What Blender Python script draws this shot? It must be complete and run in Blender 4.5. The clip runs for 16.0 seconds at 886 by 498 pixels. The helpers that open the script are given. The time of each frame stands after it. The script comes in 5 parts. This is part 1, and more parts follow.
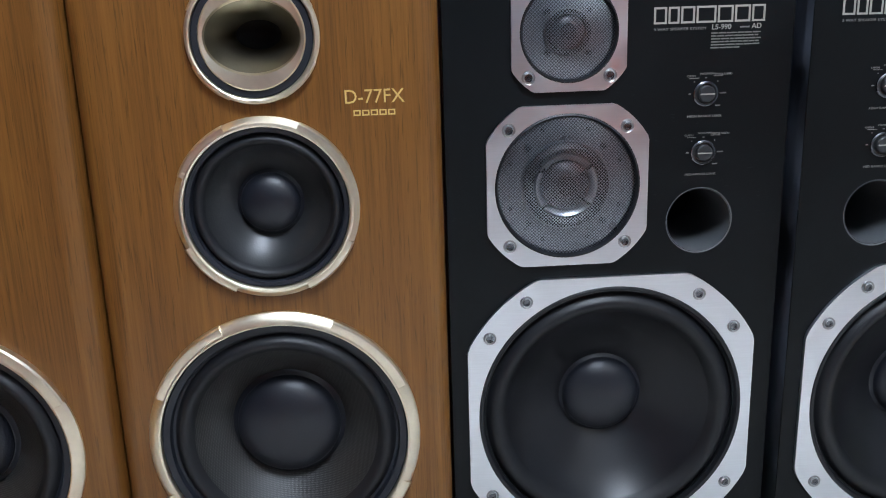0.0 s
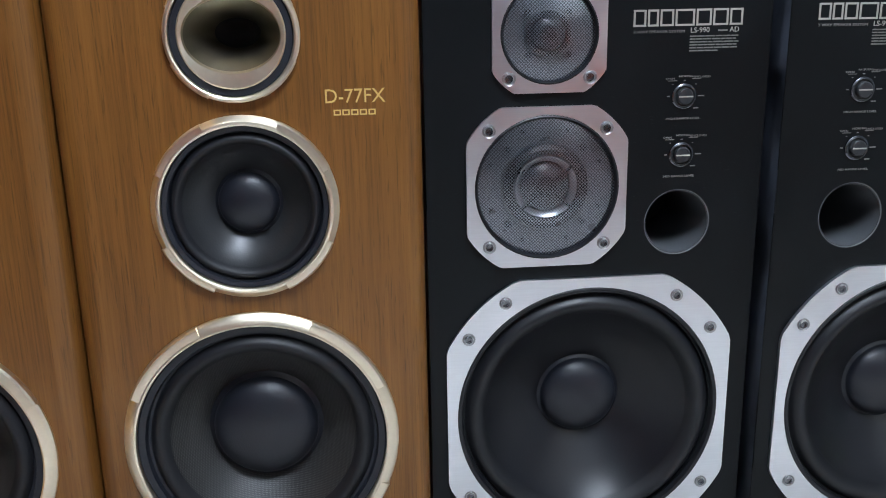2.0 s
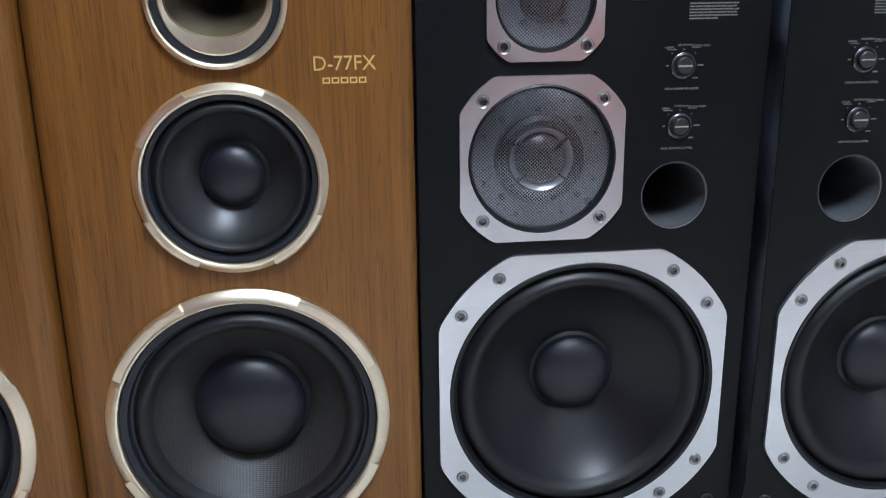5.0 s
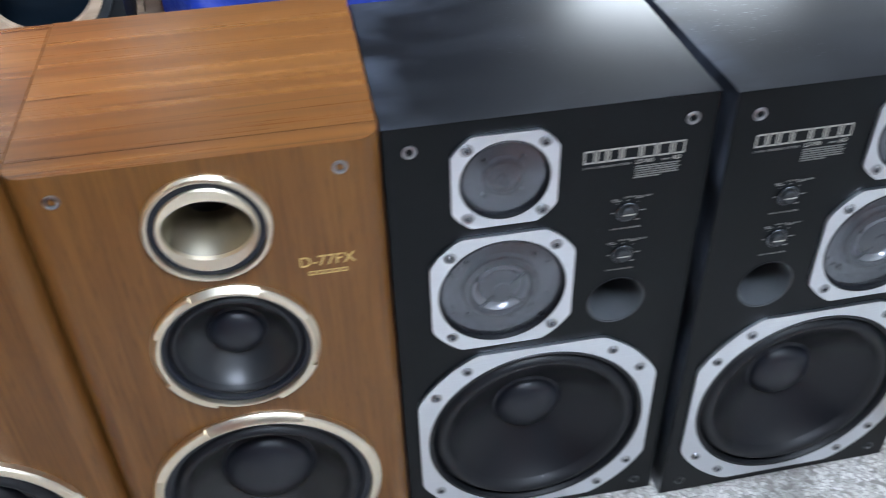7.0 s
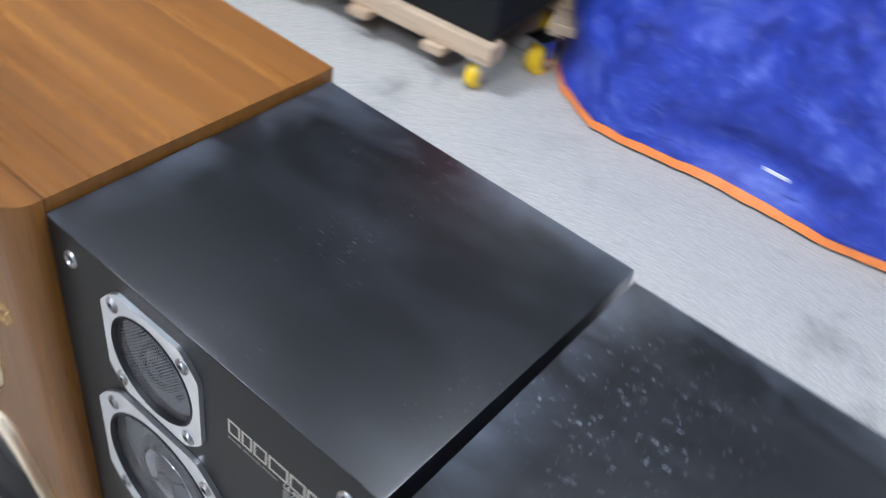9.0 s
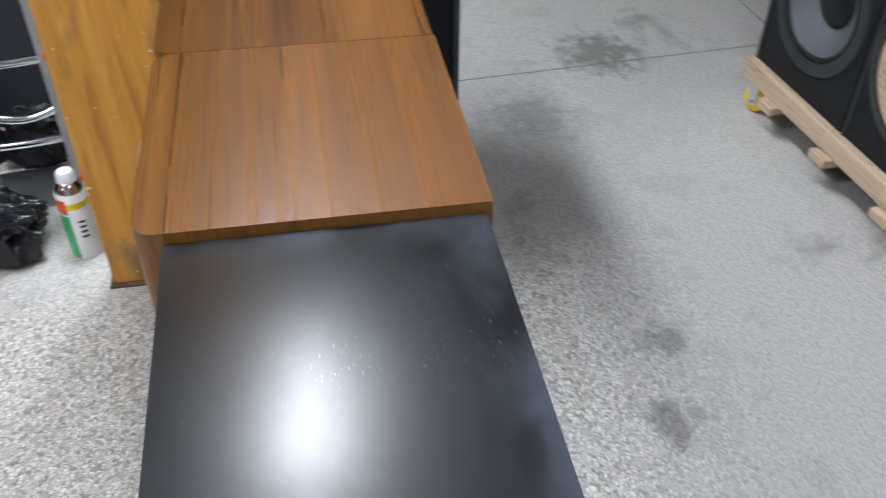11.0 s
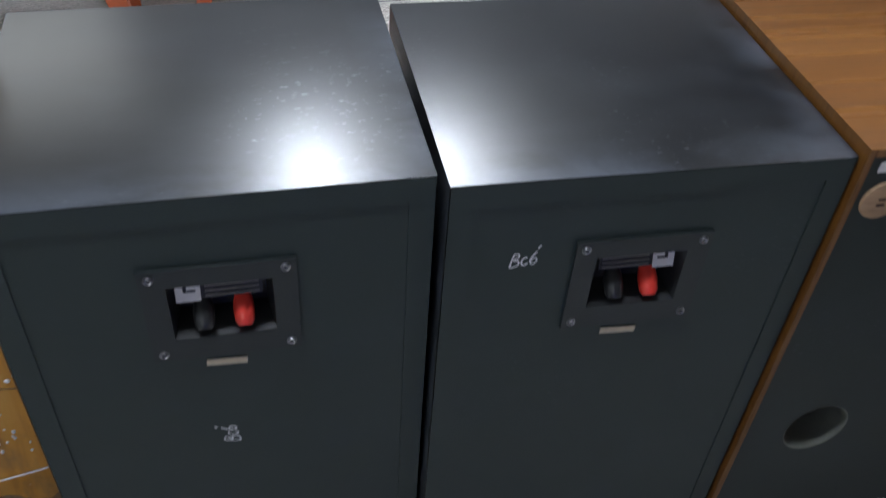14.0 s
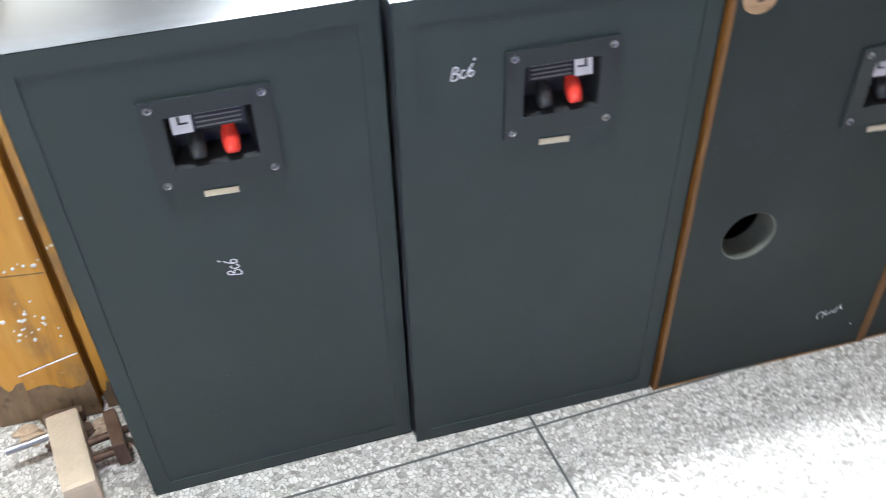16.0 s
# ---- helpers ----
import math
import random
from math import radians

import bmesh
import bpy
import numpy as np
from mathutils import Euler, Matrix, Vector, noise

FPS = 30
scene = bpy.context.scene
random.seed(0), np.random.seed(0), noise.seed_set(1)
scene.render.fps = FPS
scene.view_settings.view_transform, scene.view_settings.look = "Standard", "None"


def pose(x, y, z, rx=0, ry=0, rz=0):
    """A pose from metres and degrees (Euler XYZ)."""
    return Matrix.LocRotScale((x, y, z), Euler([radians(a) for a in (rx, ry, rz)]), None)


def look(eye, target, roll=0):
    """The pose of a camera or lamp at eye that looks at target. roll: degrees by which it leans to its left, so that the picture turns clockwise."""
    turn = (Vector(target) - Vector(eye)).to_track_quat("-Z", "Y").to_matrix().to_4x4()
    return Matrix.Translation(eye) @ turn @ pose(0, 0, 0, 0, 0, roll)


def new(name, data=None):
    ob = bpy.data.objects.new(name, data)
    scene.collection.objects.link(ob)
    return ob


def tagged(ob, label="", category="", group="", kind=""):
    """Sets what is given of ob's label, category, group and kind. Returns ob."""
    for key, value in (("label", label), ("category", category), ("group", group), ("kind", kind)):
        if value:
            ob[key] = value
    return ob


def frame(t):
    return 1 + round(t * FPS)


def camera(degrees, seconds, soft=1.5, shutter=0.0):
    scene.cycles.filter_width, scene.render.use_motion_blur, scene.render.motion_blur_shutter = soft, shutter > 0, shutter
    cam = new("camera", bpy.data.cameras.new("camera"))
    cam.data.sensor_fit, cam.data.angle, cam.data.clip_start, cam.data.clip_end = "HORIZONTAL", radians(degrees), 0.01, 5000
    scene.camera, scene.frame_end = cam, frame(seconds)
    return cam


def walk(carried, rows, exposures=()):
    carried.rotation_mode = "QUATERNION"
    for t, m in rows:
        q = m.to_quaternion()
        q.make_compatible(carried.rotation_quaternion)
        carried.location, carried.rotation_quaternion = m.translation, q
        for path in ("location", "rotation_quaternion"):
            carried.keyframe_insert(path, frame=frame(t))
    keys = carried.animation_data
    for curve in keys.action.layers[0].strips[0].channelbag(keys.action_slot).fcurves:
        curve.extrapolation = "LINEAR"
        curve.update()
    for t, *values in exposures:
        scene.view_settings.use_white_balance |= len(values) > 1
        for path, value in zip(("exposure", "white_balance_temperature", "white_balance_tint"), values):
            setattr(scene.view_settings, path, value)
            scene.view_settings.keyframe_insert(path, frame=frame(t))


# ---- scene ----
cam = camera(52.1, 16.0, soft=1.0, shutter=0.65)
PATH = [
    (0, (-0.062, -0.983, 0.674), (0.05, 0.94, 0.138), -1.8),
    (0.5, (-0.067, -0.986, 0.669), (0.071, 0.941, 0.153), -1.6),
    (1, (-0.067, -0.986, 0.675), (0.084, 0.938, 0.149), -1.4),
    (1.5, (-0.069, -0.986, 0.673), (0.091, 0.937, 0.148), -1.4),
    (2, (-0.073, -0.98, 0.673), (0.106, 0.939, 0.138), -1.1),
    (2.5, (-0.073, -0.985, 0.668), (0.116, 0.936, 0.146), -1.1),
    (3, (-0.069, -0.983, 0.671), (0.124, 0.936, 0.141), -0.9),
    (5.5, (-0.089, -0.925, 0.647), (0.14, 0.963, 0.027), -0.7),
    (5.9, (-0.121, -0.858, 0.635), (0.126, 0.96, -0.162), -0.1),
    (6, (-0.15, -0.831, 0.653), (0.15, 0.965, -0.176), 0.6),
    (6.5, (-0.143, -0.845, 1.005), (0.097, 0.833, -0.055), -0.4),
    (7, (-0.068, -0.828, 1.218), (0.176, 0.711, -0.035), -2.1),
    (7.5, (0.091, -0.723, 1.264), (0.254, 0.754, -0.074), 7.3),
    (7.7, (0.162, -0.688, 1.25), (0.209, 0.813, -0.07), 8.6),
    (7.8, (0.193, -0.652, 1.249), (0.175, 0.834, -0.08), 8.1),
    (8, (0.252, -0.566, 1.233), (0.155, 0.904, -0.102), 7.6),
    (8.3, (0.36, -0.454, 1.229), (0.204, 1.04, -0.091), 8.7),
    (8.5, (0.418, -0.396, 1.229), (0.144, 1.078, -0.095), 8.5),
    (8.7, (0.484, -0.348, 1.234), (-0.018, 1.063, -0.092), 9.7),
    (10.8, (0.738, 0.134, 1.295), (-0.741, 0.478, -0.006), 0.9),
    (11, (0.731, 0.153, 1.299), (-0.772, 0.425, 0.008), 0.6),
    (11.5, (0.726, 0.162, 1.285), (-0.79, 0.156, -0.019), -1.3),
    (12, (0.726, 0.3, 1.281), (-0.663, -0.253, -0.047), -4.9),
    (12.5, (0.73, 0.449, 1.292), (-0.424, -0.545, -0.004), -7.5),
    (13, (0.59, 0.62, 1.276), (-0.27, -0.626, -0.031), 1.0),
    (13.2, (0.56, 0.689, 1.247), (-0.117, -0.674, -0.051), 2.5),
    (13.5, (0.548, 0.812, 1.234), (0.107, -0.623, -0.088), 4.7),
    (14, (0.537, 0.915, 1.181), (0.164, -0.533, -0.148), 4.7),
    (14.5, (0.571, 1.004, 1.176), (0.205, -0.454, -0.143), 1.8),
    (15, (0.603, 1.082, 1.131), (0.219, -0.39, -0.167), 2.2),
    (15.5, (0.596, 1.127, 1.116), (0.22, -0.345, -0.185), 1.9),
    (16, (0.554, 1.168, 1.122), (0.172, -0.297, -0.184), -1.4),
]
EXPOSURES = [(0.0, -0.18, 6300, 9), (3.2, -0.18, 6300, 9), (5.5, -0.18, 6250, 9), (6.5, -0.08, 6200, 9), (7.0, -0.28, 6100, 10), (7.5, -0.25, 6150, 10), (8.5, -0.2, 6350, 10), (10.8, -0.55, 6900, 10), (12.0, -0.95, 6800, 10), (13.0, -0.88, 6700, 10), (13.3, -1.1, 6700, 10), (13.6, -1.35, 6700, 10), (14.0, -0.95, 6700, 10), (14.5, 0.0, 6800, 9), (14.7, 0.5, 6900, 8), (15.0, 0.88, 6950, 8), (16.0, 0.78, 7000, 8)]
walk(cam, [(t, look(eye, target, roll)) for t, eye, target, roll in PATH], EXPOSURES)

# ---------------------------------------------------------------- light
world = bpy.data.worlds.new("room_air")
scene.world = world
world.use_nodes = True
world.node_tree.nodes["Background"].inputs[0].default_value = (0.8, 0.9, 1.0, 1)
world.node_tree.nodes["Background"].inputs[1].default_value = 0.02
ROOM_H = 3.7
LAMP_POWER = 95.0
DOOR_FILL_POWER = 60.0


def ceiling_lamp(x, y, z, rz, power, length=0.92):
    """A fluorescent batten under the ceiling."""
    top = tagged(new("ceiling_light"), "white twin-tube fluorescent batten hanging under the ceiling", "ceiling light")
    top.matrix_basis = pose(x, y, z, 0, 0, rz)
    part("housing", box_bm(-length / 2, length / 2, -0.09, 0.09, 0.03, 0.075, 0.006), WHITE_METAL, top)
    for s in (-1, 1):
        part("hanger", box_bm(s * length * 0.35 - 0.006, s * length * 0.35 + 0.006, -0.006, 0.006, 0.074, ROOM_H - z), STEEL, top, "thin steel hanger")
        bm = bmesh.new()
        bmesh.ops.create_cone(bm, cap_ends=True, segments=16, radius1=0.014, radius2=0.014, depth=length - 0.06,
                              matrix=pose(0, s * 0.05, 0.008, 0, 90, 0))
        part("tube", bm, TUBE_GLASS, top, "glowing white glass tube")
    lamp = bpy.data.lights.new("tube_light", "AREA")
    lamp.shape, lamp.size, lamp.size_y, lamp.energy, lamp.color = "RECTANGLE", length - 0.06, 0.16, power, (0.85, 0.955, 1.12)
    ob = new("tube_light", lamp)
    ob.parent = top
    ob.location = (0, 0, -0.012)
    return top


# ---------------------------------------------------------------- materials
class Nodes:
    """A small wrapper that adds and joins shader nodes."""

    def __init__(self, name):
        self.mat = bpy.data.materials.new(name)
        self.mat.use_nodes = True
        self.t = self.mat.node_tree
        self.bsdf = self.t.nodes["Principled BSDF"]
        self.coord = self.add("ShaderNodeTexCoord")
        self.varied = False

    def add(self, kind, **props):
        n = self.t.nodes.new(kind)
        if "feature" in props:
            n.feature = props["feature"]
        if "data_type" in props:
            n.data_type, n.blend_type = props["data_type"], props["blend_type"]
        if "operation" in props:
            n.operation = props["operation"]
        if "bands_direction" in props:
            n.bands_direction = props["bands_direction"]
        return n

    def link(self, a, b):
        self.t.links.new(a, b)

    def set(self, **kw):
        for k, v in kw.items():
            self.bsdf.inputs[k.replace("_", " ")].default_value = v

    def mapped(self, scale, out="Object", rot=(0, 0, 0)):
        m = self.add("ShaderNodeMapping")
        m.inputs["Scale"].default_value = scale
        m.inputs["Rotation"].default_value = rot
        if self.varied:
            info = self.add("ShaderNodeObjectInfo")
            far = self.math("MULTIPLY", info.outputs["Random"], 7.3)
            add = self.add("ShaderNodeVectorMath", operation="ADD")
            self.link(self.coord.outputs[out], add.inputs[0])
            self.link(far, add.inputs[1])
            self.link(add.outputs[0], m.inputs["Vector"])
        else:
            self.link(self.coord.outputs[out], m.inputs["Vector"])
        return m.outputs["Vector"]

    def noise(self, vec, scale=1.0, detail=4.0, rough=0.5, distortion=0.0):
        n = self.add("ShaderNodeTexNoise")
        n.inputs["Scale"].default_value, n.inputs["Detail"].default_value = scale, detail
        n.inputs["Roughness"].default_value, n.inputs["Distortion"].default_value = rough, distortion
        self.link(vec, n.inputs["Vector"])
        return n.outputs["Fac"]

    def voronoi(self, vec, scale, feature="F1", randomness=1.0):
        n = self.add("ShaderNodeTexVoronoi", feature=feature)
        n.inputs["Scale"].default_value = scale
        n.inputs["Randomness"].default_value = randomness
        self.link(vec, n.inputs["Vector"])
        return n

    def ramp(self, fac, *stops):
        r = self.add("ShaderNodeValToRGB")
        while len(r.color_ramp.elements) < len(stops):
            r.color_ramp.elements.new(0.5)
        for e, (pos, col) in zip(r.color_ramp.elements, stops):
            e.position = pos
            e.color = (*col, 1) if len(col) == 3 else col
        self.link(fac, r.inputs["Fac"])
        return r.outputs["Color"]

    def value(self, fac, a, b, lo=0.0, hi=1.0):
        r = self.add("ShaderNodeMapRange")
        for k, v in zip(("From Min", "From Max", "To Min", "To Max"), (a, b, lo, hi)):
            r.inputs[k].default_value = v
        self.link(fac, r.inputs["Value"])
        return r.outputs["Result"]

    def mix(self, fac, a, b, mode="MIX"):
        m = self.add("ShaderNodeMix", data_type="RGBA", blend_type=mode)
        for sock, v in ((m.inputs[0], fac), (m.inputs[6], a), (m.inputs[7], b)):
            if isinstance(v, (int, float)):
                sock.default_value = v
            elif isinstance(v, tuple):
                sock.default_value = (*v, 1)
            else:
                self.link(v, sock)
        return m.outputs[2]

    def math(self, op, a, b):
        m = self.add("ShaderNodeMath", operation=op)
        for sock, v in zip(m.inputs, (a, b)):
            if isinstance(v, (int, float)):
                sock.default_value = v
            else:
                self.link(v, sock)
        return m.outputs[0]

    def color(self, c):
        self.link(c, self.bsdf.inputs["Base Color"])

    def rough(self, c):
        self.link(c, self.bsdf.inputs["Roughness"])

    def bump(self, height, strength, distance=0.001):
        b = self.add("ShaderNodeBump")
        b.inputs["Strength"].default_value, b.inputs["Distance"].default_value = strength, distance
        self.link(height, b.inputs["Height"])
        self.link(b.outputs["Normal"], self.bsdf.inputs["Normal"])


def plain(name, col, rough=0.5, metal=0.0, vary=0.25, scale=30.0, bump=0.15, spec=0.5, coat=0.0):
    """A painted, moulded or metal surface with blotches and fine grain."""
    n = Nodes(name)
    n.set(Metallic=metal, Coat_Weight=coat)
    n.bsdf.inputs["Specular IOR Level"].default_value = spec
    v = n.mapped((1, 1, 1))
    big, fine = n.noise(v, scale * 0.25, 5), n.noise(v, scale * 8, 3)
    dark = tuple(c * (1 - vary) for c in col)
    light = tuple(min(1, c * (1 + vary)) for c in col)
    both = n.mix(0.35, big, fine)
    n.color(n.ramp(both, (0.3, dark), (0.7, light)))
    n.rough(n.value(big, 0.3, 0.7, max(0.02, rough * 0.85), min(1, rough * 1.15)))
    if bump:
        n.bump(fine, bump, 0.0006)
    return n.mat


def wood(name, dark, mid, light, along="z", rough=0.32, streak=130.0, length=2.2, coat=0.0, figure=0.35, spec=0.5):
    """Veneer or board: long fine pores over broader figure, along one axis."""
    n = Nodes(name)
    n.varied = True
    a = "xyz".index(along)
    sc = [streak] * 3
    sc[a] = length
    sc2 = [streak * 0.14] * 3
    sc2[a] = length * 0.35
    pores = n.noise(n.mapped(tuple(sc)), 1.0, 6, 0.65)
    fig = n.noise(n.mapped(tuple(sc2)), 1.0, 4, 0.55, 0.6)
    c1 = n.ramp(pores, (0.33, tuple(c * 0.8 for c in dark)), (0.49, mid), (0.68, light))
    c2 = n.ramp(fig, (0.3, dark), (0.5, mid), (0.72, light))
    both = n.mix(figure, c1, c2)
    sc3 = [streak * 1.9] * 3
    sc3[a] = length * 4.5
    dash = n.noise(n.mapped(tuple(sc3)), 1.0, 2, 0.5)
    tone = n.noise(n.mapped((3.0, 3.0, 3.0)), 1.0, 3, 0.5)
    both = n.mix(n.value(dash, 0.60, 0.70, 0, 0.62), both, tuple(c * 0.55 for c in dark))
    n.color(n.mix(n.value(tone, 0.35, 0.7, 0, 0.4), both, tuple(c * 0.92 for c in mid)))
    n.rough(n.value(pores, 0.3, 0.7, rough * 1.25, rough * 0.9))
    n.set(Coat_Weight=coat, Coat_Roughness=0.12)
    n.bsdf.inputs["Specular IOR Level"].default_value = spec
    n.bump(pores, 0.08, 0.0004)
    return n.mat


def emitter(name, col, strength):
    n = Nodes(name)
    n.set(Base_Color=(*col, 1), Emission_Color=(*col, 1), Emission_Strength=strength)
    return n.mat


def black_vinyl(name, base, rough, marks, spec=0.5, dusty=1.0, coat=0.0, rubbed=0.0):
    """Black wood-grain vinyl with haze, dust and short pale scuffs."""
    n = Nodes(name)
    n.varied = True
    v = n.mapped((1, 1, 1))
    n.bsdf.inputs["Specular IOR Level"].default_value = spec
    grain = n.noise(n.mapped((14, 420, 420)), 1.0, 4, 0.6)
    haze = n.noise(v, 3.0, 2, 0.5)
    fleck = n.noise(n.mapped((110, 620, 620)), 1.0, 2, 0.4)
    where = n.noise(v, 4.0, 3)
    hit = n.math("MULTIPLY", n.value(fleck, 0.68, 0.72), n.value(where, 0.54, 0.66))
    smear = n.noise(n.mapped((9, 20, 9), rot=(0, 0, 0.5)), 1.0, 4, 0.55)
    dust = n.math("ADD", n.value(haze, 0.3, 0.85, 0.0, 0.018 * dusty), n.value(smear, 0.46, 0.80, 0.0, 0.06 * dusty))
    col = n.mix(dust, base, (0.40, 0.45, 0.54))
    col = n.mix(n.math("MULTIPLY", hit, marks), col, (0.36, 0.40, 0.45))
    if rubbed:
        # wiped dust left in ragged strips along the back and one side
        sep = n.add("ShaderNodeSeparateXYZ")
        n.link(n.coord.outputs["Object"], sep.inputs[0])
        strip = n.math("MAXIMUM", n.value(sep.outputs[1], 0.275, 0.325), n.value(sep.outputs[0], 0.045, 0.004))
        ragged = n.value(n.noise(n.mapped((9, 14, 9)), 1.0, 5, 0.6, 0.4), 0.40, 0.62)
        col = n.mix(n.math("MULTIPLY", n.math("MULTIPLY", strip, ragged), rubbed), col, (0.36, 0.42, 0.54))
    n.color(col)
    soft = n.math("ADD", n.value(haze, 0.25, 0.75, rough * 0.92, rough * 1.12), n.value(smear, 0.15, 0.85, -0.04, 0.05))
    n.set(Coat_Weight=coat, Coat_Roughness=0.29)
    n.rough(soft)
    n.bump(grain, 0.12, 0.0004)
    return n.mat


def brushed(name, col, rough, scale=(20, 700, 700)):
    """Brushed or spun metal."""
    n = Nodes(name)
    n.set(Metallic=1.0)
    s = n.noise(n.mapped(scale), 1.0, 3)
    n.color(n.ramp(s, (0.3, tuple(c * 0.95 for c in col)), (0.7, col)))
    n.rough(n.value(n.noise(n.mapped((1, 1, 1)), 25.0, 3), 0.3, 0.7, rough * 0.88, rough * 1.12))
    n.bump(s, 0.012, 0.0002)
    return n.mat


def woven(name, dark, light, pitch, rough=0.45):
    """Black woven cone: a fine square cloth."""
    n = Nodes(name)
    w1 = n.add("ShaderNodeTexWave", bands_direction="X")
    w2 = n.add("ShaderNodeTexWave", bands_direction="Z")
    v = n.mapped((1, 1, 1))
    for w in (w1, w2):
        w.inputs["Scale"].default_value = 1 / pitch / 3.2
        n.link(v, w.inputs["Vector"])
    both = n.math("MULTIPLY", w1.outputs["Fac"], w2.outputs["Fac"])
    big = n.noise(v, 12.0, 3)
    n.color(n.mix(both, dark, light))
    n.rough(n.value(big, 0.3, 0.7, rough * 0.85, rough * 1.15))
    n.bump(both, 0.35, 0.0004)
    return n.mat


WHITE_METAL = plain("white_enamel", (0.75, 0.76, 0.75), 0.4, vary=0.06)
TUBE_GLASS = emitter("lit_tube", (0.93, 0.97, 1.0), 30.0)
VENEER_FRONT = wood("walnut_veneer_upright", (0.092, 0.034, 0.0066), (0.165, 0.067, 0.0135), (0.240, 0.106, 0.0235), "z", 0.34, 300, 6.0, 0.0, 0.42, 0.4)
VENEER_TOP = wood("walnut_veneer_level", (0.040, 0.0130, 0.0030), (0.148, 0.055, 0.0122), (0.255, 0.106, 0.0256), "x", 0.27, 75, 0.9, 0.0, 0.62, 0.8)
EDGE_WOOD = wood("raw_board_edge", (0.13, 0.06, 0.017), (0.22, 0.10, 0.03), (0.30, 0.145, 0.05), "z", 0.6, 200, 6)
BLACK_TOP = black_vinyl("black_vinyl_top", (0.0040, 0.0045, 0.0060), 0.34, 0.5, 0.20, 0.4, 0.92, 0.11)
BLACK_FRONT = black_vinyl("black_vinyl_front", (0.0026, 0.0037, 0.0044), 0.36, 0.02, 0.20, 0.08)
BLACK_BACK = black_vinyl("black_board_back", (0.0310, 0.0470, 0.0440), 0.5, 0.10, 0.35, 0.35)
WALNUT_BACK = black_vinyl("dark_board_back", (0.0215, 0.0325, 0.0295), 0.5, 0.10, 0.32, 0.35)
ALU = brushed("brushed_aluminium", (0.76, 0.79, 0.83), 0.33, (30, 900, 900))
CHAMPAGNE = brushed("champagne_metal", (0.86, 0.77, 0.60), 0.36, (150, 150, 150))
# darker copy of the champagne, carrying the shade inside the horn
CHAMPAGNE_SHADED = brushed("champagne_metal_recess", (0.42, 0.38, 0.29), 0.34, (150, 150, 150))
CHROME = brushed("chrome", (0.78, 0.79, 0.8), 0.14)
STEEL = brushed("worn_steel", (0.42, 0.42, 0.43), 0.35)
RUBBER = plain("black_rubber", (0.0065, 0.0072, 0.0095), 0.48, vary=0.2, scale=40, spec=0.4)
NAVY_GASKET = plain("navy_black_gasket", (0.0075, 0.0095, 0.015), 0.5, vary=0.2)
PAPER_CONE = plain("black_paper_cone", (0.0075, 0.008, 0.0105), 0.36, vary=0.25, scale=60, bump=0.1, spec=0.34)
WOVEN_CONE = woven("woven_cone", (0.008, 0.008, 0.0085), (0.065, 0.065, 0.062), 0.0016, 0.42)
SILK_CONE = plain("grey_coated_cone", (0.017, 0.018, 0.0195), 0.34, vary=0.15, scale=50, bump=0.2)
DOME_BLACK = plain("black_dust_cap", (0.0075, 0.009, 0.014), 0.4, vary=0.2, scale=60, bump=0.3)
# near-black for shade inside holes, ports and throat; the plinth uses it too
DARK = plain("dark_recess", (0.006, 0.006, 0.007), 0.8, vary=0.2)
BLACK_PLASTIC = plain("black_plastic", (0.02, 0.022, 0.024), 0.38, vary=0.2)
GREY_PLATE = plain("dark_grey_plastic", (0.018, 0.0255, 0.027), 0.42, vary=0.15)
PORT_GREY = plain("grey_port_tube", (0.075, 0.08, 0.085), 0.4, vary=0.1)
RED_KNOB = plain("red_plastic", (0.75, 0.05, 0.035), 0.3, vary=0.12)
GREY_DISC = plain("grey_face_plate", (0.085, 0.092, 0.105), 0.4, metal=0.3, vary=0.1, bump=0)
DARK_ZINC = brushed("dark_zinc", (0.17, 0.18, 0.20), 0.26)
SILVER_RING = brushed("silver_ring", (0.60, 0.63, 0.68), 0.30, (90, 90, 90))
SMOKY_DOME = plain("smoky_dome", (0.022, 0.025, 0.031), 0.34, vary=0.15, bump=0)
MESH_METAL = brushed("mesh_wire", (0.36, 0.385, 0.43), 0.3)
PRINT = plain("pale_print", (0.17, 0.165, 0.15), 0.5, vary=0.08, bump=0)
SILVER_PRINT = plain("silver_print", (0.42, 0.40, 0.35), 0.42, metal=0.3, vary=0.06, bump=0)
GOLD_PRINT = plain("gold_print", (0.62, 0.42, 0.14), 0.35, vary=0.1, bump=0)
WHITE_PAPER = plain("white_sticker", (0.72, 0.72, 0.74), 0.6, vary=0.08)
CREAM_PAPER = plain("cream_paper", (0.68, 0.60, 0.44), 0.7, vary=0.12)
CHALK = plain("white_marker", (0.8, 0.82, 0.86), 0.7, vary=0.2, scale=400, bump=0)
PLY_DISC = wood("plywood_plug", (0.33, 0.2, 0.1), (0.47, 0.3, 0.17), (0.55, 0.38, 0.24), "x", 0.6, 120, 10)
PORT_CARD = plain("grey_card_tube", (0.14, 0.15, 0.125), 0.7, vary=0.15)
YELLOW_WHEEL = plain("yellow_wheel", (0.80, 0.52, 0.02), 0.35, vary=0.15)
PALE_WOOD = wood("pale_pine", (0.36, 0.24, 0.15), (0.52, 0.38, 0.26), (0.62, 0.48, 0.35), "x", 0.65, 60, 3)
CARPET = plain("black_cabinet_paint", (0.009, 0.010, 0.011), 0.6, vary=0.3, scale=120, bump=0.5, spec=0.25)
NAVY_PAINT = plain("blue_black_paint", (0.0075, 0.0135, 0.021), 0.4, vary=0.3, scale=14, spec=0.14)
